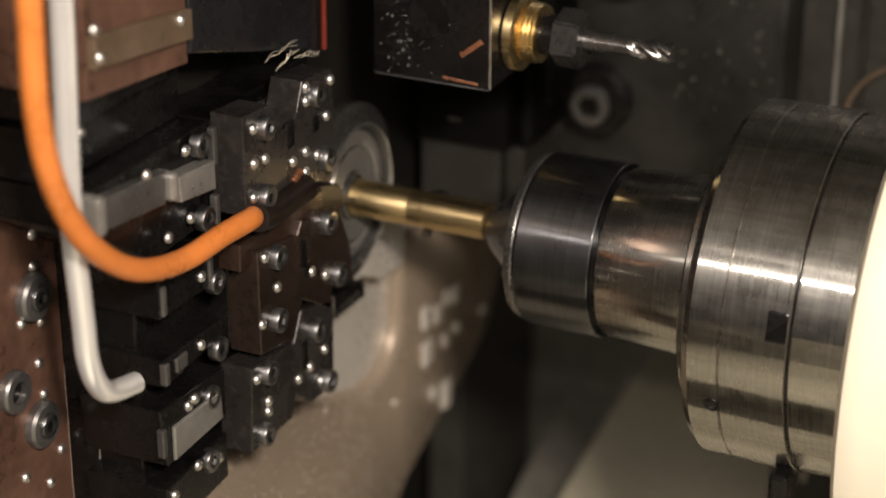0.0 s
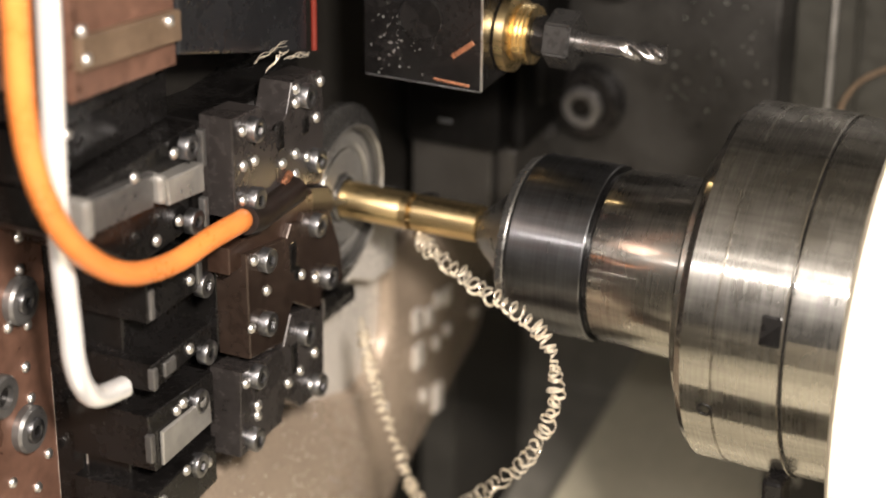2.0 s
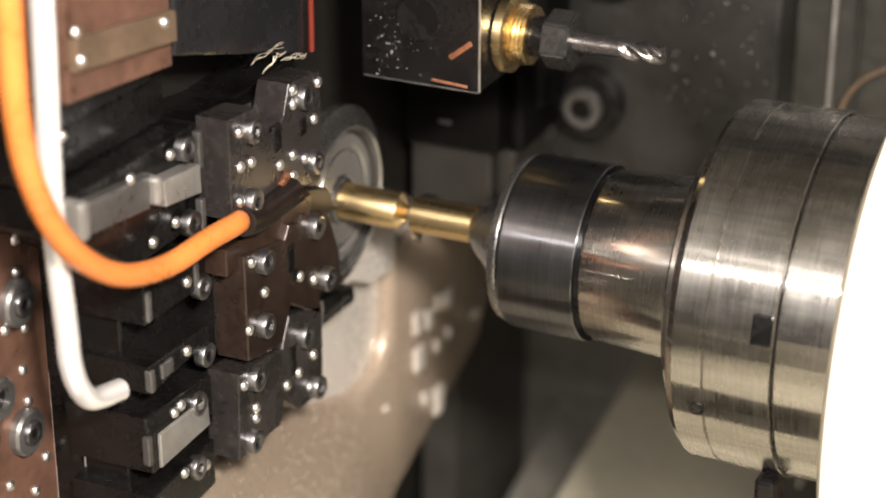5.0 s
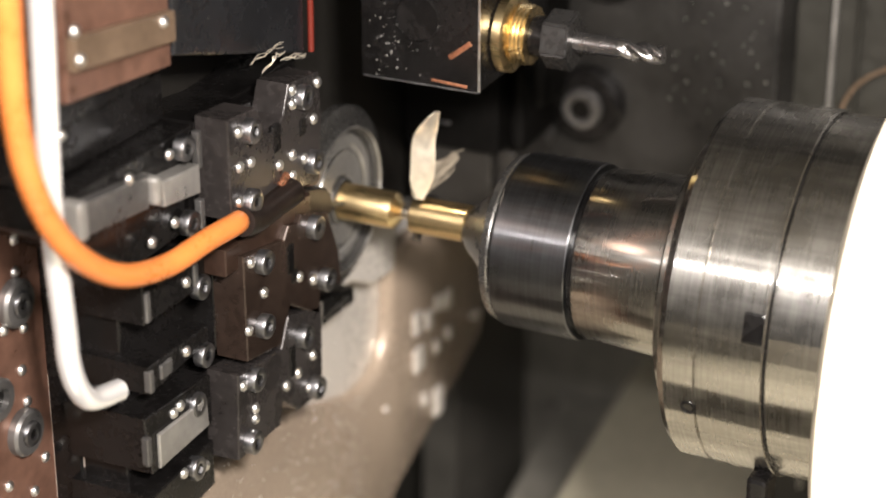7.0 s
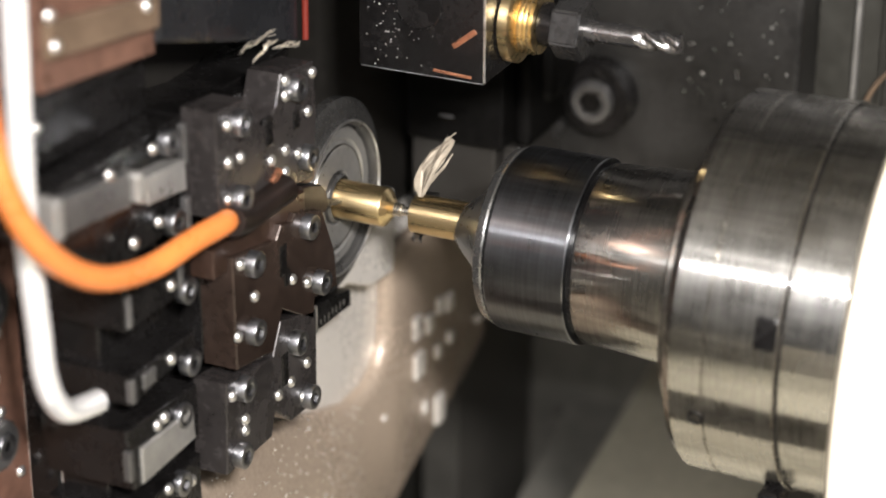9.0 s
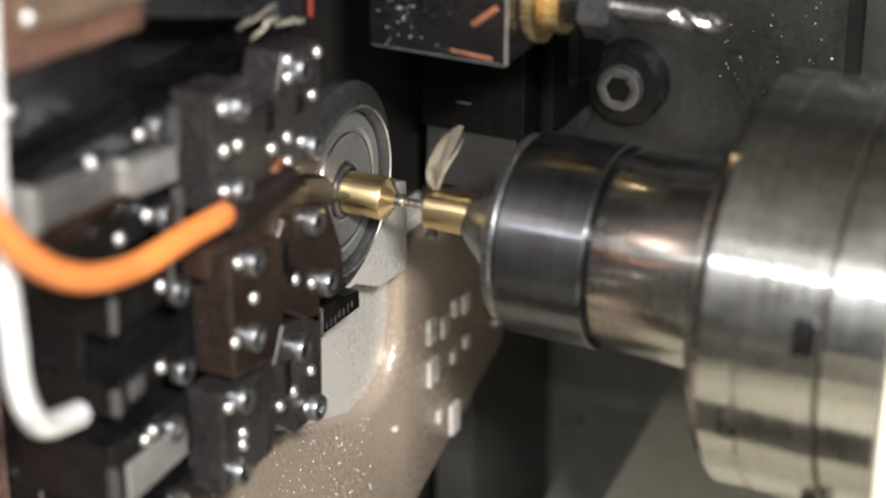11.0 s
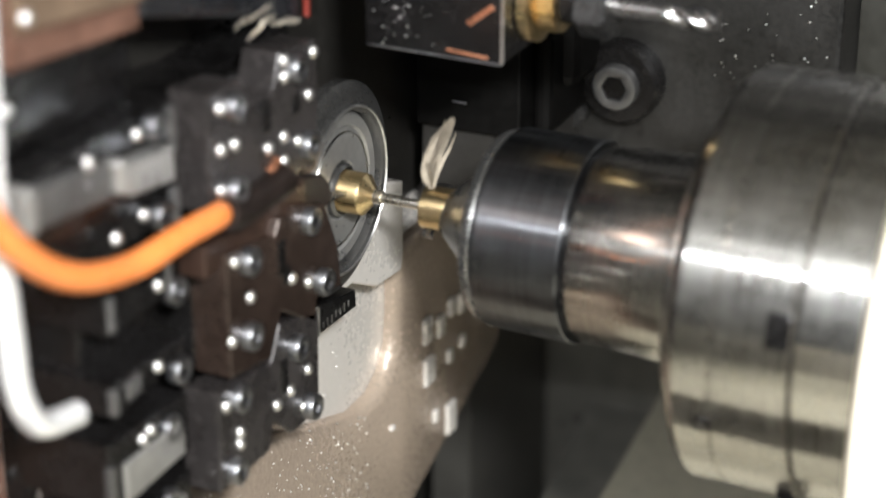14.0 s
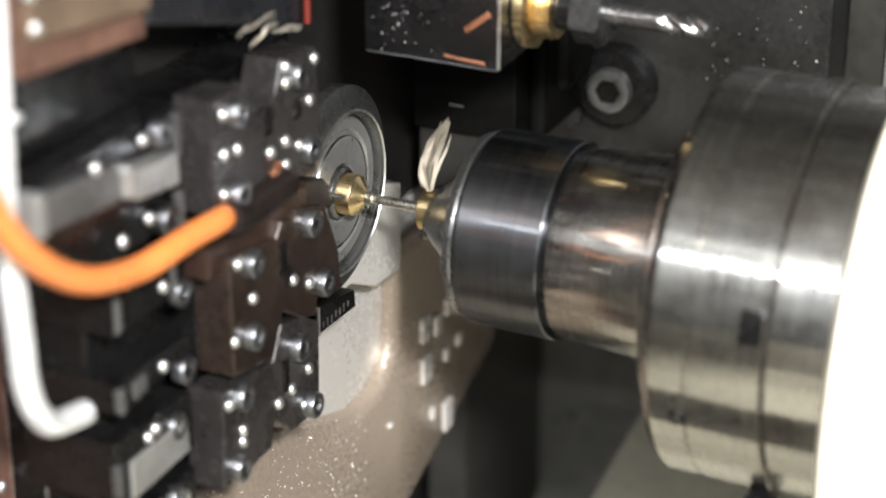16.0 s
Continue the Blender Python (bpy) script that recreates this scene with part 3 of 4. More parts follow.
part("side_block", slab([(-0.1132, 0.076), (-0.06, 0.068), (-0.06, 0.036), (-0.1132, 0.036)], -0.045, -0.0045), BLACK, gang)
part("side_block", slab([(-0.1050, 0.018), (-0.06, 0.012), (-0.06, -0.022), (-0.1050, -0.023)], -0.045, -0.0045), BLACK, gang)
part("side_block", slab([(-0.1125, -0.029), (-0.06, -0.035), (-0.06, -0.060), (-0.1150, -0.062)], -0.045, -0.0045), BLACK, gang)
part("post", block(-0.0495, -0.012, -0.100, -0.020, -0.068, 0.070, 0.001), BLACK, gang)
# turning tool whose tip meets the bar
tl = part("tool_shank", slab([(-0.1150, 0.0262), (-0.0462, 0.0232), (-0.0462, 0.0118), (-0.1150, 0.0150)], -0.006, 0.0075), SHANK, gang, "brown oily turning tool shank")
part("tool_tip", slab([(-0.0460, 0.0245), (-0.030, 0.0190), (-0.0255, 0.0145), (-0.0240, 0.0085), (-0.027, 0.0060), (-0.0460, 0.0110)], -0.004, 0.0060, 0.0006), OILY, gang)
part("tool_insert", slab([(-0.0205, 0.0090), (-0.0085, 0.0036), (-0.0080, 0.0020), (-0.0205, 0.0050)], 0.0004, 0.0036, 0.0003), SATINBLACK, gang, "small dark carbide insert")
nozzle = part("nozzle", spun([(0, 0), (0, 0.0042), (0.006, 0.0042), (0.008, 0.003), (0.008, 0)], 24), TAN, gang, smooth=30)
nozzle.matrix_basis = pose(0.004, -0.046, 0.030, 0, 20, 80)
# raised black inlays paint the dark of recessed slots in the plates
for y, z, h in [(-0.0765, 0.0585, 12), (-0.0690, 0.0040, 14), (-0.0660, -0.0040, 8), (-0.0700, -0.0420, 15), (-0.0560, 0.0560, 8)]:
    part("dark_slot_inlay", block(0.0080, 0.0104, y - 0.0032, y + 0.0032, z - h / 2000, z + h / 2000, 0.0012), BLACK, gang)
# rear holders
part("back_plate", block(-0.0495, -0.0365, -0.156, -0.1005, -0.084, 0.10, 0.001), BLACK, gang)
part("holder_body", slab([(-0.2005, 0.0785), (-0.1160, 0.0760), (-0.1160, 0.036), (-0.1600, 0.036), (-0.2005, 0.0640)], -0.0495, -0.004), BLACK, gang)
part("top_plate", slab([(-0.2000, 0.0990), (-0.1160, 0.0960), (-0.1160, 0.0765), (-0.2000, 0.0795)], -0.0495, -0.016), BLACK, gang)
part("clamp_bar", slab([(-0.1952, 0.0764), (-0.1534, 0.0709), (-0.1548, 0.0582), (-0.1950, 0.0636)], -0.010, 0.0005), MIDSTEEL, gang, "grey ground steel clamp bar")
part("clamp_block", slab([(-0.1481, 0.0667), (-0.1223, 0.0636), (-0.1221, 0.0520), (-0.1471, 0.0562)], -0.010, 0.0025), GREYM, gang, "pale ground steel block")
part("clamp_pin", block(-0.006, 0.0035, -0.2015, -0.1965, 0.0640, 0.0790, 0.0018), GREYM, gang, "pale rounded end piece")
part("clamp_pin", block(-0.006, 0.004, -0.1545, -0.1500, 0.0590, 0.0705, 0.0018), GREYM, gang)
part("holder_body", slab([(-0.1620, 0.0300), (-0.1180, 0.0270), (-0.1180, 0.0120), (-0.1620, 0.0140)], -0.034, 0.0), BLACK, gang)
part("holder_body", slab([(-0.1615, -0.0035), (-0.1180, -0.0055), (-0.1180, -0.0125), (-0.1610, -0.0150)], -0.034, 0.0), BLACK, gang)
part("holder_core", block(-0.034, -0.014, -0.1580, -0.1010, -0.075, 0.045, 0.001), BLACK, gang)
part("holder_body", slab([(-0.1660, -0.0230), (-0.1180, -0.0270), (-0.1180, -0.0480), (-0.1620, -0.0485)], -0.036, 0.0), BLACK, gang)
part("face_plate", slab([(-0.1590, -0.0326), (-0.1240, -0.0340), (-0.1230, -0.0465), (-0.1590, -0.0470)], 0.0003, 0.0018), GREYM, gang, "pale ground steel face")
part("holder_body", slab([(-0.1640, -0.0580), (-0.1180, -0.0560), (-0.1180, -0.0760), (-0.1640, -0.0780)], -0.036, 0.0), BLACK, gang)
for y, z, w2, h2 in [(-0.160, 0.021, 3, 12), (-0.126, 0.0195, 3, 10), (-0.1605, -0.0095, 3, 9), (-0.165, -0.037, 3, 12), (-0.119, 0.068, 3, 15), (-0.119, 0.042, 3, 12), (-0.150, -0.009, 8, 6)]:
    part("ground_edge", block(-0.002, 0.0012, y - w2 / 2000, y + w2 / 2000, z - h2 / 2000, z + h2 / 2000, 0.0006), MIDSTEEL, gang)
# brown beam and dark cover over the holders
beam = tagged(empty("tool_slide_beam"), "brown oily slide beam above the tool holders", "machine beam")
part("beam", slab([(-0.200, 0.175), (-0.134, 0.160), (-0.134, 0.1060), (-0.200, 0.1140)], -0.0495, 0.0), BROWN, beam)
part("strip", slab([(-0.199, 0.1375), (-0.136, 0.1280), (-0.136, 0.1165), (-0.199, 0.1255)], 0.0003, 0.004), TAN, beam, "tan steel strip")
part("shade_rail", slab([(-0.199, 0.120), (-0.136, 0.111), (-0.136, 0.1000), (-0.199, 0.1020)], -0.0495, -0.008), BLACK, beam)
cover = tagged(part("cover_plate", slab([(-0.1321, 0.17), (-0.0331, 0.17), (-0.0343, 0.0782), (-0.1321, 0.1091)], -0.0445, 0.0, 0.001), COVER), "dark grey sheet cover above the tool plates", "cover")
cable = tagged(part("cable", swept([(0.0015, -0.0312, 0.17), (0.0015, -0.0312, 0.13), (0.0015, -0.0312, 0.10), (0.0015, -0.0315, 0.0785)], 0.0013, 10), RED, smooth=60), "thin red cable down the side of the cover", "cable")
wisp = tagged(part("wire", swept([(0.165, 0.178, 0.002), (0.168, 0.176, 0.012), (0.1745, 0.176, 0.022), (0.186, 0.176, 0.030), (0.20, 0.176, 0.036)], 0.0011, 8), TAN, smooth=60), "thin yellowish wire on the recessed wall", "wire")

FRONT_SCREWS = [(-0.0997, 0.0705), (-0.1007, 0.0419), (-0.0578, 0.0695), (-0.0507, 0.0393), (-0.0936, 0.0134), (-0.0510, 0.0109), (-0.0422, -0.0163), (-0.0945, -0.0140), (-0.0625, -0.0333), (-0.1036, -0.0333), (-0.0534, -0.0614), (-0.1076, -0.0595)]
REAR_SCREWS = [(-0.1286, 0.0721), (-0.1273, 0.0413), (-0.1222, 0.0128), (-0.1217, -0.0165), (-0.1297, -0.0342), (-0.1321, -0.0614)]
PANEL_SCREWS = [(-0.1731, 0.0186), (-0.1740, -0.0354)]
proto = tagged(part("cap_screw", socket_screw(0.0050, 0.0042, 0.0024), SCREW, smooth=30), "steel socket cap screw in the tool post", "screw", "socket screws")
# black plug puts the hex recess's shade into colour
part("socket", spun([(0.0018, 0), (0.0018, 0.0021), (0.0034, 0.0021), (0.0034, 0)], 6), BLACK, proto, "black plug for the shade in the hex socket")
spots = [(0.01, y, z) for y, z in FRONT_SCREWS] + [(-0.002, y, z) for y, z in REAR_SCREWS] + [(-0.0485, y, z) for y, z in PANEL_SCREWS]
for k, (x, y, z) in enumerate(spots):
    m = pose(x, y, z, 17 * k)
    if k:
        copy_thing(proto, m)
    else:
        proto.matrix_basis = m
for y, z in PANEL_SCREWS:
    bs = tagged(part("screw_boss", spun([(0, 0.0052), (0, 0.0095), (0.0030, 0.0095), (0.0042, 0.0085), (0.0042, 0.0052)], 32, closed=True), MIDSTEEL, smooth=30), "grey steel round boss round a screw in the brown plate", "boss", "screw bosses")
    bs.location = (-0.05, y, z)
ports = tagged(part("port_ring", spun([(0, 0.0045), (0, 0.0085), (0.003, 0.0085), (0.004, 0.0078), (0.004, 0.0045)], 40, closed=True), MIDSTEEL, smooth=30), "steel ring round an oil port in the brown plate", "port")
ports.location = (-0.05, -0.1895, -0.0138)
# black disc fills the ring and paints the open hole's shade
part("port_hole", spun([(0.0, 0), (0.0, 0.0045), (0.0015, 0.0045), (0.0015, 0)], 30), BLACK, ports)
FRONT_PINS = [(-0.1062, 0.0719), (-0.0978, 0.0566), (-0.1064, 0.0578), (-0.0759, 0.0471), (-0.0640, 0.0684), (-0.0637, 0.0742), (-0.0471, 0.0563), (-0.0555, 0.0423), (-0.0652, 0.0474), (-0.0657, 0.0387), (-0.1074, 0.0440), (-0.1007, 0.0158), (-0.0914, -0.0011), (-0.1045, -0.0118), (-0.1103, -0.0335), (-0.1015, -0.0477), (-0.1019, -0.0522), (-0.1093, -0.0600), (-0.0625, -0.0067), (-0.0506, -0.0132), (-0.0430, 0.0704), (-0.0659, -0.0491), (-0.0565, -0.0603), (-0.0760, -0.0500), (-0.0528, -0.0469)]
REAR_PINS = [(-0.1347, -0.0089), (-0.1321, 0.0191), (-0.1412, -0.0292), (-0.1460, -0.0300), (-0.1412, -0.0590), (-0.1378, 0.0459), (-0.1539, 0.0445), (-0.1661, 0.0742), (-0.1392, 0.0735), (-0.1590, -0.0628), (-0.1250, -0.064)]
TOP_PINS = [(-0.1823, 0.0938), (-0.1930, 0.0900), (-0.1994, 0.0960)]
BEAM_PINS = [(-0.1992, 0.1402), (-0.1445, 0.1264), (-0.1971, 0.1296)]
PANEL_PINS = [(-0.1703, 0.0851), (-0.1697, 0.0713), (-0.1676, 0.0609), (-0.1691, 0.0423), (-0.1701, 0.0296), (-0.1712, -0.0106), (-0.1694, -0.0248), (-0.1696, -0.0640), (-0.1679, 0.0057), (-0.1852, -0.0535), (-0.1800, 0.010), (-0.1610, -0.0534)]
# bright domes stand in for blurred highlights on small screws and pins
pin = tagged(part("glint_pin", spun([(0, 0), (0, 0.0023), (0.0007, 0.0023), (0.0015, 0.0017), (0.0020, 0.0007), (0.0020, 0)], 14), PIN, smooth=80), "small bright domed set pin that stands in for a highlight", "pin", "set pins")
rng = random.Random(9)
first = True
for x, lst in ((0.0098, FRONT_PINS), (-0.0002, REAR_PINS), (-0.0162, TOP_PINS), (0.004, BEAM_PINS), (-0.0502, PANEL_PINS)):
    for y, z in lst:
        m = pose(x, y, z)
        if first:
            pin.matrix_basis = m
            first = False
        else:
            copy_thing(pin, m)

# hose, pipe, door
hose = tagged(empty("coolant_hose"), "glossy orange plastic coolant hose in a loop", "hose")
part("tube", swept([(0.01, -0.2425, 0.20), (0.01, -0.2425, 0.1653), (0.01, -0.243, 0.1283), (0.01, -0.2373, 0.1009), (0.01, -0.2243, 0.0770), (0.01, -0.206, 0.0588), (0.01, -0.1856, 0.0468), (0.01, -0.1596, 0.0398), (0.012, -0.1353, 0.0400), (0.012, -0.1143, 0.038), (0.009, -0.1080, 0.0360)], 0.0044), ORANGE, hose, smooth=60)
part("fitting", swept([(0.0115, -0.1085, 0.0362), (0.011, -0.0985, 0.0335), (0.011, -0.0830, 0.0335), (0.012, -0.0690, 0.0340)], 0.0056, 14), OILY, hose, "dark fitting at the hose end", smooth=60)
part("stub", swept([(0.0105, -0.0770, 0.0385), (0.0108, -0.0745, 0.0400), (0.011, -0.0715, 0.0415)], 0.0017, 14), COPPER, hose, "copper coloured hose stub", smooth=60)
pipe = tagged(part("coolant_pipe", swept([(-0.003, -0.2064, 0.20), (-0.003, -0.2065, 0.1526), (-0.003, -0.2095, 0.0925), (-0.003, -0.2098, 0.0781), (-0.003, -0.2088, 0.056), (-0.003, -0.2071, 0.0335), (-0.003, -0.2063, 0.0199), (-0.003, -0.2024, 0.0079), (-0.003, -0.1943, -0.0009), (-0.003, -0.1772, -0.0056)], 0.0043, 20), TUBE, smooth=60), "polished bent steel coolant pipe", "pipe")


# ---- brass chips ----
def ribbon(bm, pts, width, side, thick=0.00012):
    """A thin flat strip along points; side: the way of its width."""
    rings = []
    for i, p in enumerate(pts):
        d = (pts[min(i + 1, len(pts) - 1)] - pts[max(i - 1, 0)]).normalized()
        s = side[i] if isinstance(side, list) else side
        s = (s - d * s.dot(d)).normalized()
        n = d.cross(s)
        w = width * min(1, 0.25 + 3 * min(i, len(pts) - 1 - i) / len(pts)) / 2
        rings.append([bm.verts.new(p + s * a * w + n * b * thick) for a, b in ((-1, -1), (1, -1), (1, 1), (-1, 1))])
    for a, b in zip(rings, rings[1:]):
        for k in range(4):
            bm.faces.new((a[k], a[(k + 1) % 4], b[(k + 1) % 4], b[k]))
    bm.faces.new(rings[0][::-1])
    bm.faces.new(rings[-1])


def smooth_line(points, n):
    pts = [Vector(p) for p in points]
    out = []
    for k in range(n + 1):
        u = k / n * (len(pts) - 1)
        i = min(int(u), len(pts) - 2)
        t = u - i
        p0, p1, p2, p3 = pts[max(i - 1, 0)], pts[i], pts[i + 1], pts[min(i + 2, len(pts) - 1)]
        out.append(0.5 * ((2 * p1) + (p2 - p0) * t + (2 * p0 - 5 * p1 + 4 * p2 - p3) * t * t + (3 * p1 - p0 - 3 * p2 + p3) * t ** 3))
    return out


def coil_chip(points, radius, turns, seed, width=0.0014):
    """A springy helical chip round a line, of uneven radius."""
    rng = random.Random(seed)
    n = turns * 14
    line = smooth_line(points, n)
    bm = bmesh.new()
    pts = []
    for i, p in enumerate(line):
        d = (line[min(i + 1, n)] - line[max(i - 1, 0)]).normalized()
        s = d.orthogonal().normalized()
        s = (Vector((1, 0.2, 0)) - d * d.x).normalized() if abs(d.x) < 0.9 else s
        u = d.cross(s)
        a = 2 * math.pi * i / 14
        r = radius * (0.75 + 0.5 * noise.noise((i * 0.035, seed, 0))) * min(1, 0.15 + 6 * i / n)
        a += 1.6 * noise.noise((i * 0.11, 4.0, seed))
        stray = noise.noise_vector((i * 0.16, seed, 2.0)) * radius * 0.55
        pts.append(p + (s * math.cos(a) + u * math.sin(a)) * r + stray * min(1, 4 * i / n))
    ribbon(bm, pts, width, Vector((0.1, 0.1, 1)))
    bmesh.ops.recalc_face_normals(bm, faces=bm.faces)
    return [("coil", bm)]


def strand_chip(points, spread, strands, seed, width=0.0016, wave=0.0012):
    """A bundle of thin curling strands along a line."""
    rng = random.Random(seed)
    made = []
    n = 40
    line = smooth_line(points, n)
    for k in range(strands):
        bm = bmesh.new()
        off = Vector((rng.uniform(-1, 1), rng.uniform(-1, 1), rng.uniform(-1, 1))) * spread
        f, ph = rng.uniform(0.2, 0.5), rng.uniform(0, 6)
        a, b = rng.randint(0, 5), n - rng.randint(0, 9)
        pts = []
        for i in range(a, b + 1):
            grow = min(1, 0.08 + 2.2 * i / n)
            pts.append(line[i] + off * grow + Vector((math.sin(i * f + ph), math.cos(i * f * 0.8 + ph), math.sin(i * f * 1.2 + 2 * ph))) * wave * grow)
        ribbon(bm, pts, width * rng.uniform(0.6, 1.3), Vector((rng.uniform(-0.4, 0.4), -0.5, 1)) if k % 2 else Vector((1, 0.3, rng.uniform(-0.3, 0.3))))
        bmesh.ops.recalc_face_normals(bm, faces=bm.faces)
        made.append(("strand", bm))
    return made


def sheet_chip(points, width, side, seed):
    """One broad curling foil with a few loose strands at its rim."""
    bm = bmesh.new()
    line = smooth_line(points, 30)
    s0, s1 = Vector(side[0]), Vector(side[1])
    sides = [(s0.lerp(s1, i / 30)).normalized() for i in range(31)]
    ribbon(bm, line, width, sides)
    bmesh.ops.recalc_face_normals(bm, faces=bm.faces)
    made = [("foil", bm)]
    for k in (-1, 1):
        bm = bmesh.new()
        rim = [p + sides[i] * k * width * 0.5 * min(1, 0.25 + 3 * min(i, 30 - i) / 31) + Vector((0, -0.0004, 0.0006 * math.sin(i * 0.9 + k + seed))) for i, p in enumerate(line)]
        ribbon(bm, rim, 0.0009, Vector((0.3, -0.6, 0.7)))
        bmesh.ops.recalc_face_normals(bm, faces=bm.faces)
        made.append(("strand", bm))
    return made


def fan_chip(points, start, end, side, seed):
    """A thin foil that widens from its root and frays at its tip."""
    rng = random.Random(seed)
    line = smooth_line(points, 24)
    s = Vector(side).normalized()
    made = []
    edges = [-0.5, -0.18, 0.14, 0.5]
    for k in range(3):
        bm = bmesh.new()
        stop = 24 - rng.randint(0, 3)
        rows = []
        for i in range(stop + 1):
            w = start + (end - start) * (i / 24) ** 0.8
            d = (line[min(i + 1, 24)] - line[max(i - 1, 0)]).normalized()
            n = d.cross(s).normalized()
            row = []
            for side_n in (1, -1):
                for e in (0, 0.5, 1):
                    u = edges[k] + (edges[k + 1] - edges[k]) * (e if side_n == 1 else 1 - e)
                    curl = 0.0011 * math.sin(i * 0.25 + k * 2 + seed) + 0.0009 * math.sin(e * 3.1 if side_n == 1 else (1 - e) * 3.1) + 0.0004 * noise.noise((i * 0.5, u * 9, seed))
                    row.append(bm.verts.new(line[i] + s * u * w + n * (curl * min(1, i / 6) + side_n * 0.00008)))
            rows.append(row)
        for a, b in zip(rows, rows[1:]):
            for m in range(6):
                bm.faces.new((a[m], a[(m + 1) % 6], b[(m + 1) % 6], b[m]))
        bm.faces.new(rows[0][::-1])
        bm.faces.new(rows[-1])
        bmesh.ops.recalc_face_normals(bm, faces=bm.faces)
        made.append(("foil", bm))
    return made


CHIPS = []


def swarf(name, pieces, label, group, material):
    """One chip: a single mesh, or an empty that holds its strands."""
    if len(pieces) == 1:
        return tagged(part(name, pieces[0][1], material, smooth=60), label, "metal chip", group)
    ob = tagged(empty(name), label, "metal chip", group)
    for kind, bm in pieces:
        part(kind, bm, material, ob, smooth=60)
    return ob


def chip(at, bm, label, hold=0.12, swing=6, material=CHIP):
    """A flying chip, shown at its place at that time, later fallen in the tray."""
    ob = swarf("brass_chip", bm, label, "flying chips", material)
    CHIPS.append((ob, at, hold, swing))
    return ob


COIL = "long springy coil of bright brass swarf"
WISP = "loose bundle of fine brass swarf strands"
FOIL = "curled ribbon of bright brass swarf"
chip(1.0, strand_chip([(0.0314, -0.004, -0.0376), (0.0367, -0.004, -0.0528), (0.0408, -0.004, -0.0684)], 0.002, 2, 1, 0.001), WISP)
chip(1.5, coil_chip([(0.0326, -0.004, -0.0065), (0.0379, -0.004, -0.0227), (0.0364, -0.004, -0.0472), (0.0431, -0.004, -0.0732), (0.0348, -0.004, -0.109), (0.036, -0.004, -0.1436)], 0.0072, 60, 2, 0.0017), COIL)
chip(2.0, coil_chip([(0.0357, -0.0060, -0.0058), (0.0418, -0.0100, -0.0095), (0.0725, -0.0300, -0.0121), (0.1101, -0.0500, -0.0165), (0.1174, -0.0500, -0.0445), (0.0993, -0.0400, -0.0848), (0.0648, -0.0200, -0.1237)], 0.0038, 52, 3, 0.0013), COIL)
chip(2.0, coil_chip([(0.0074, -0.004, -0.0528), (0.01, -0.004, -0.0689), (0.0159, -0.004, -0.0909), (0.0296, -0.004, -0.1261), (0.0374, -0.004, -0.1426)], 0.0034, 34, 4, 0.0014), COIL)
chip(2.5, coil_chip([(0.0312, -0.004, 0.0098), (0.0404, -0.004, 0.0243), (0.0684, -0.004, 0.0345), (0.0866, -0.004, 0.0412), (0.0707, -0.004, 0.052), (0.0594, -0.004, 0.0583)], 0.0034, 46, 5, 0.0008), COIL)
chip(2.5, strand_chip([(0.0218, -0.004, -0.0063), (0.0164, -0.004, -0.0206), (0.0147, -0.004, -0.0452)], 0.003, 4, 6, 0.001), WISP)
chip(3.0, strand_chip([(0.032, -0.004, 0.0115), (0.0342, -0.004, 0.0248), (0.0404, -0.004, 0.031)], 0.004, 12, 7), WISP)
chip(3.0, strand_chip([(0.0284, -0.004, -0.0048), (0.0215, -0.004, -0.0327), (0.024, -0.004, -0.0567), (0.0072, -0.004, -0.0743), (0.0068, -0.004, -0.097), (0.0203, -0.004, -0.1462)], 0.0062, 40, 8, 0.0026, 0.002), WISP)
chip(3.5, strand_chip([(0.036, -0.004, 0.0111), (0.0446, -0.004, 0.0267), (0.0586, -0.004, 0.0478)], 0.0016, 5, 9, 0.0014, 0.0005), FOIL)
chip(4.0, fan_chip([(0.0513, -0.01, -0.0043), (0.0381, -0.01, -0.0279), (0.0245, -0.01, -0.0522), (0.0105, -0.01, -0.0787), (-0.0056, -0.01, -0.1108)], 0.004, 0.0105, (0.9, 0, -0.45), 10), FOIL)
chip(6.5, fan_chip([(0.0520, -0.01, -0.0041), (0.0460, -0.01, -0.0170), (0.0368, -0.01, -0.0280), (0.0247, -0.01, -0.0371), (0.0110, -0.01, -0.0467), (-0.0002, -0.01, -0.0586)], 0.006, 0.0085, (0.5, 0, -0.9), 11), FOIL)
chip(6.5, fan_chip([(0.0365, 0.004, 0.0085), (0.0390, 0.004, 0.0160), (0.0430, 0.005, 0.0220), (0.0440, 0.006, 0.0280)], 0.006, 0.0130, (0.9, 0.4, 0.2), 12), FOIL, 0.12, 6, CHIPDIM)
chip(7.0, sheet_chip([(0.0361, -0.004, 0.0094), (0.0377, -0.004, 0.0230), (0.0385, -0.004, 0.0380), (0.0440, -0.004, 0.0500)], 0.0105, ((0.9, 0.6, 0.1), (0.6, 0.9, 0.2)), 22), FOIL)
chip(7.5, sheet_chip([(0.0212, -0.004, -0.1), (0.0337, -0.004, -0.1013), (0.0487, -0.004, -0.1119), (0.0651, -0.004, -0.1308)], 0.011, ((0.2, 0.6, 1), (0.7, 0.1, 0.8)), 13), FOIL)
chip(8.0, fan_chip([(0.0505, -0.010, -0.0066), (0.0450, -0.007, -0.0210), (0.0302, -0.004, -0.0386)], 0.003, 0.0125, (0.80, 0, -0.60), 14), FOIL)
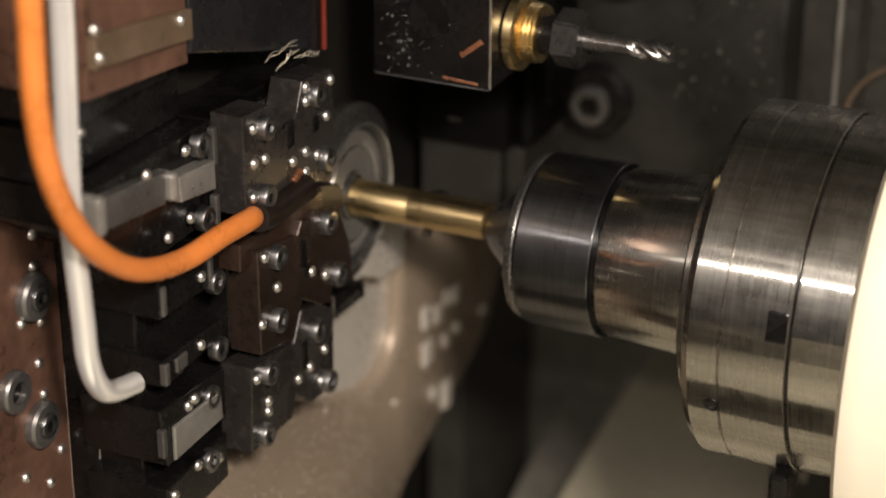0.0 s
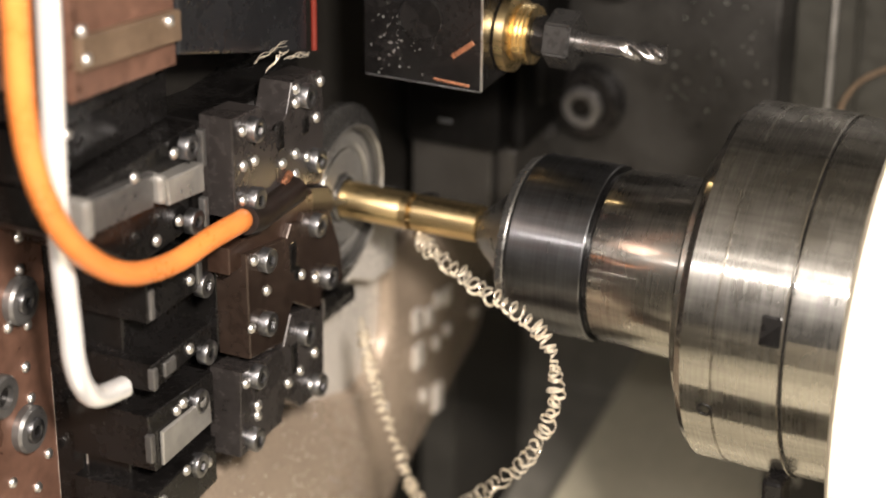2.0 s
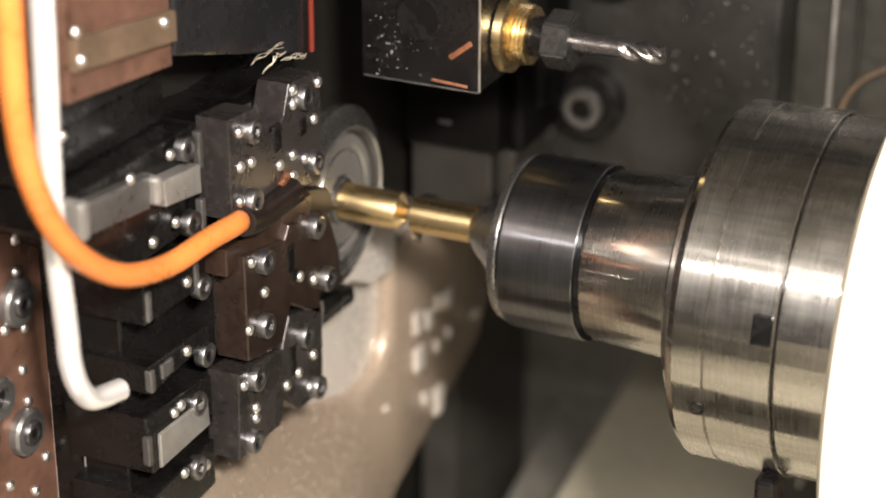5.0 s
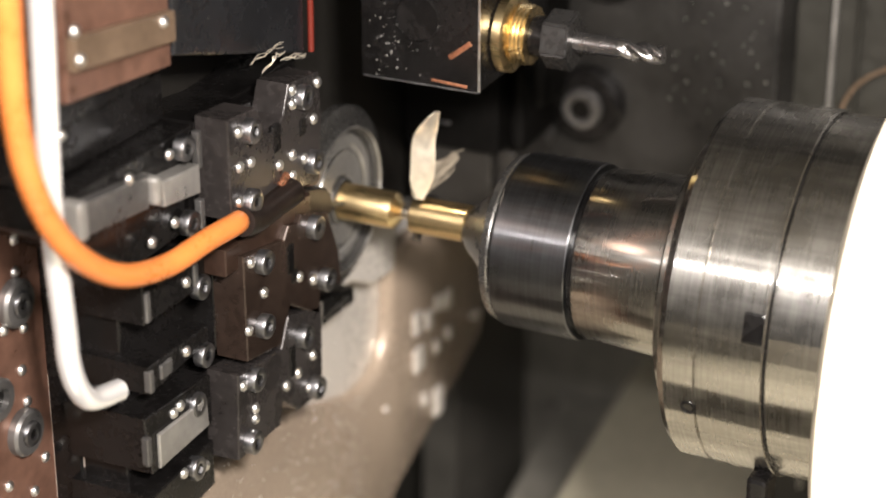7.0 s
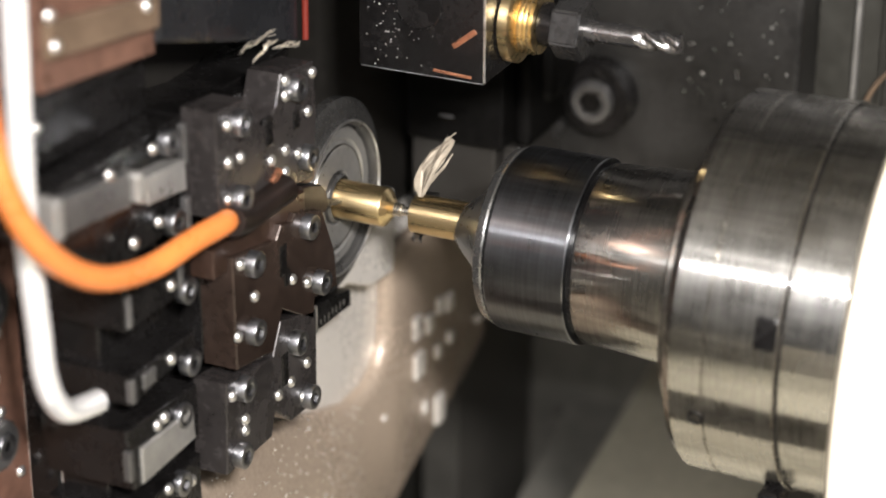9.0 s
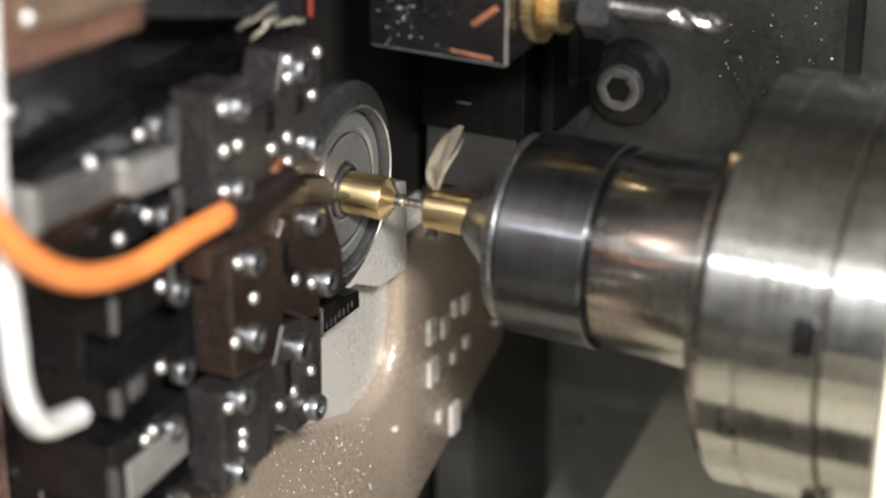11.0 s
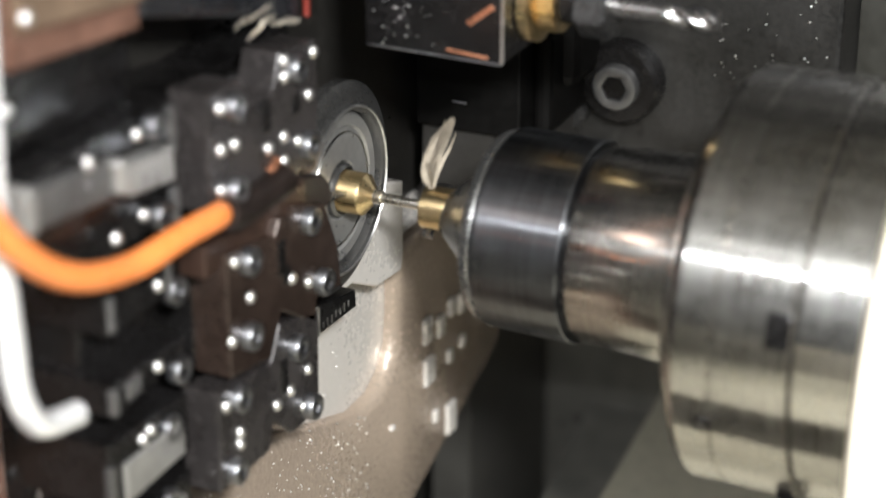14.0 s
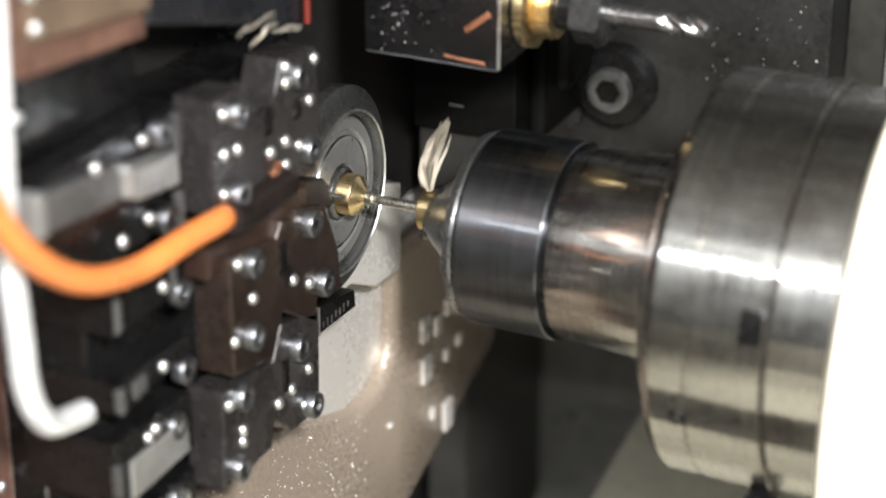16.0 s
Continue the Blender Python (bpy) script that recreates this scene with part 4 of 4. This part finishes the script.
chip(8.5, sheet_chip([(0.0521, -0.006, -0.0054), (0.0513, -0.006, -0.0180), (0.0520, -0.007, -0.0300), (0.0511, -0.006, -0.0465), (0.0506, -0.006, -0.0629), (0.0469, -0.006, -0.0774)], 0.0068, ((1, 0.2, 0), (1, -0.2, 0.1)), 15), FOIL, 0.2)
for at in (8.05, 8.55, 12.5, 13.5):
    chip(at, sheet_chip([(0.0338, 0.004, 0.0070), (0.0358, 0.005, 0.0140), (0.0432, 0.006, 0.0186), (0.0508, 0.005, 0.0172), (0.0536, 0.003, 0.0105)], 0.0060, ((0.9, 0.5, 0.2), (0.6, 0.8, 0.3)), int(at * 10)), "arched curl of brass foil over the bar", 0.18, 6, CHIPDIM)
chip(13.5, fan_chip([(0.0405, -0.008, -0.0056), (0.0395, -0.006, -0.0180), (0.0347, -0.004, -0.0370)], 0.004, 0.0175, (1, 0, -0.12), 16), FOIL)
chip(14.5, strand_chip([(0.0325, -0.004, 0.0082), (0.027, -0.004, 0.0193), (0.0322, -0.004, 0.0333), (0.0508, -0.004, 0.045), (0.0657, -0.004, 0.0558), (0.0822, -0.004, 0.0707)], 0.0024, 14, 17, 0.0016, 0.0006), WISP)
chip(14.8, sheet_chip([(-0.010, -0.004, -0.118), (-0.002, -0.004, -0.1115), (0.02, -0.004, -0.112), (0.0351, -0.004, -0.116), (0.0445, -0.004, -0.100)], 0.018, ((0.1, 0.2, 1), (0.2, 0.3, 1)), 18), FOIL, 0.08)
chip(15.5, strand_chip([(0.0368, -0.004, 0.0103), (0.0387, -0.004, 0.0185), (0.0477, -0.004, 0.0257), (0.0678, -0.004, 0.0325)], 0.003, 7, 19, 0.0014), WISP)
stuck = [([(0.004, -0.085, 0.0905), (0.003, -0.070, 0.0900), (0.005, -0.052, 0.0900)], 31), ([(0.003, -0.060, 0.0840), (0.006, -0.050, 0.0830), (0.004, -0.040, 0.0790)], 32), ([(0.003, -0.075, 0.0830), (0.005, -0.066, 0.0880), (0.004, -0.058, 0.0860)], 33)]
for pts, seed in stuck:
    swarf("swarf", strand_chip(pts, 0.0008, 3, seed, 0.0005, 0.0006), "tangle of fine swarf caught on the tool post", "caught swarf", CHIP)
swarf("swarf", strand_chip([(-0.0150, -0.183, 0.0995), (-0.0150, -0.177, 0.1000), (-0.0150, -0.171, 0.0990)], 0.0008, 4, 34, 0.0022, 0.0006), "small gold brass chip on the tool holder", "caught swarf", BRASS)
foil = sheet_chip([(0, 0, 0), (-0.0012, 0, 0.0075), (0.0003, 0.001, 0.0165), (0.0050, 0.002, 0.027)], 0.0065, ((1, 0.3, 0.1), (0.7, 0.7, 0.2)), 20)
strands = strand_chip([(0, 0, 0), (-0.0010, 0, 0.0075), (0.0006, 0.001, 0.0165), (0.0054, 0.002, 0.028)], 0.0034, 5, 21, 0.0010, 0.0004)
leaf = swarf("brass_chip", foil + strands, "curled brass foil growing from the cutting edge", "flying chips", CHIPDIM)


# ---- what moves ----
def motions():
    shift = [(0, 0.0), (3.0, 0.0), (3.5, -0.0002), (4, -0.0011), (6.5, -0.0052), (9, -0.0106), (11.5, -0.0164), (14, -0.0224), (16, -0.0282)]
    walk(sub, [(t, pose(x, 0, -0.0018)) for t, x in shift])
    feed = [(0, 0.0014), (3.5, 0.0022), (4, 0.0018), (6.5, -0.0012), (8, -0.0036), (11.5, -0.0118), (14, -0.0178), (16, -0.0208)]
    walk(bar, [(t, pose(x, 0, 0)) for t, x in feed])
    ends = [(0, 0.0616), (3.5, 0.0626), (8, 0.0562), (11.5, 0.0487), (14, 0.0425), (16, 0.0384)]

    def end_at(t):
        for (a, x), (b, y) in zip(ends, ends[1:]):
            if t <= b:
                return x + (y - x) * (t - a) / (b - a)
        return ends[-1][1]

    walk(closing, [(0, pose(0.0258, 0, 0)), (0.9, pose(0.0258, 0, 0)), (1.6, pose(0.0246, 0, 0)), (2.5, pose(0.0226, 0, 0)), (3.3, pose(0.0185, 0, 0)), (4.2, pose(0.0075, 0, 0)), (16, pose(-0.03, 0, 0))])
    times = [0, 3.0] + [3.5 + 0.5 * k for k in range(26)]
    for k, ring in enumerate(RINGS):
        back = 0.0052 + STEP * (6 - k)
        walk(ring, [(t, pose(max(end_at(t) - back, TOOL_X + 0.00004 * (6 - k)), 0, 0)) for t in times])
    for k, (ob, at, hold, swing) in enumerate(CHIPS):
        tray = pose(0.02 * (k % 5), 0.01 * (k % 3), -0.32)
        rows = [(0, tray), (at - 0.22, tray), (at - 0.07, pose(0, 0, 0)), (at + hold, pose(0.001, 0, -0.002, 0, swing * 0.2, 0)), (at + hold + 0.2, tray), (16, tray)]
        walk(ob, [r for r in rows if r[0] <= 16])
    tilt = [(6.65, 70, 0), (6.9, 60, 10), (7.15, 55, 10), (7.5, 40, -10), (7.9, 75, 0), (8.6, 75, 0), (9.0, 45, 0), (9.2, 10, 15), (10, 30, -8), (10.6, 5, 8), (11.5, -2, 10), (12, 20, -4), (12.4, 75, 0), (12.7, 70, 0), (13.0, 25, -2), (13.4, 75, 0), (13.6, 72, 0), (14, 8, 2), (14.4, 60, 0), (14.9, 60, 5), (15.4, 70, 0), (16, 12, -2)]
    walk(leaf, [(0, pose(0.05, 0.02, -0.35)), (6.45, pose(0.05, 0.02, -0.35))] + [(t, pose(TOOL_X + 0.003, -0.002, 0.0082, -a, b, 0)) for t, a, b in tilt])


motions()
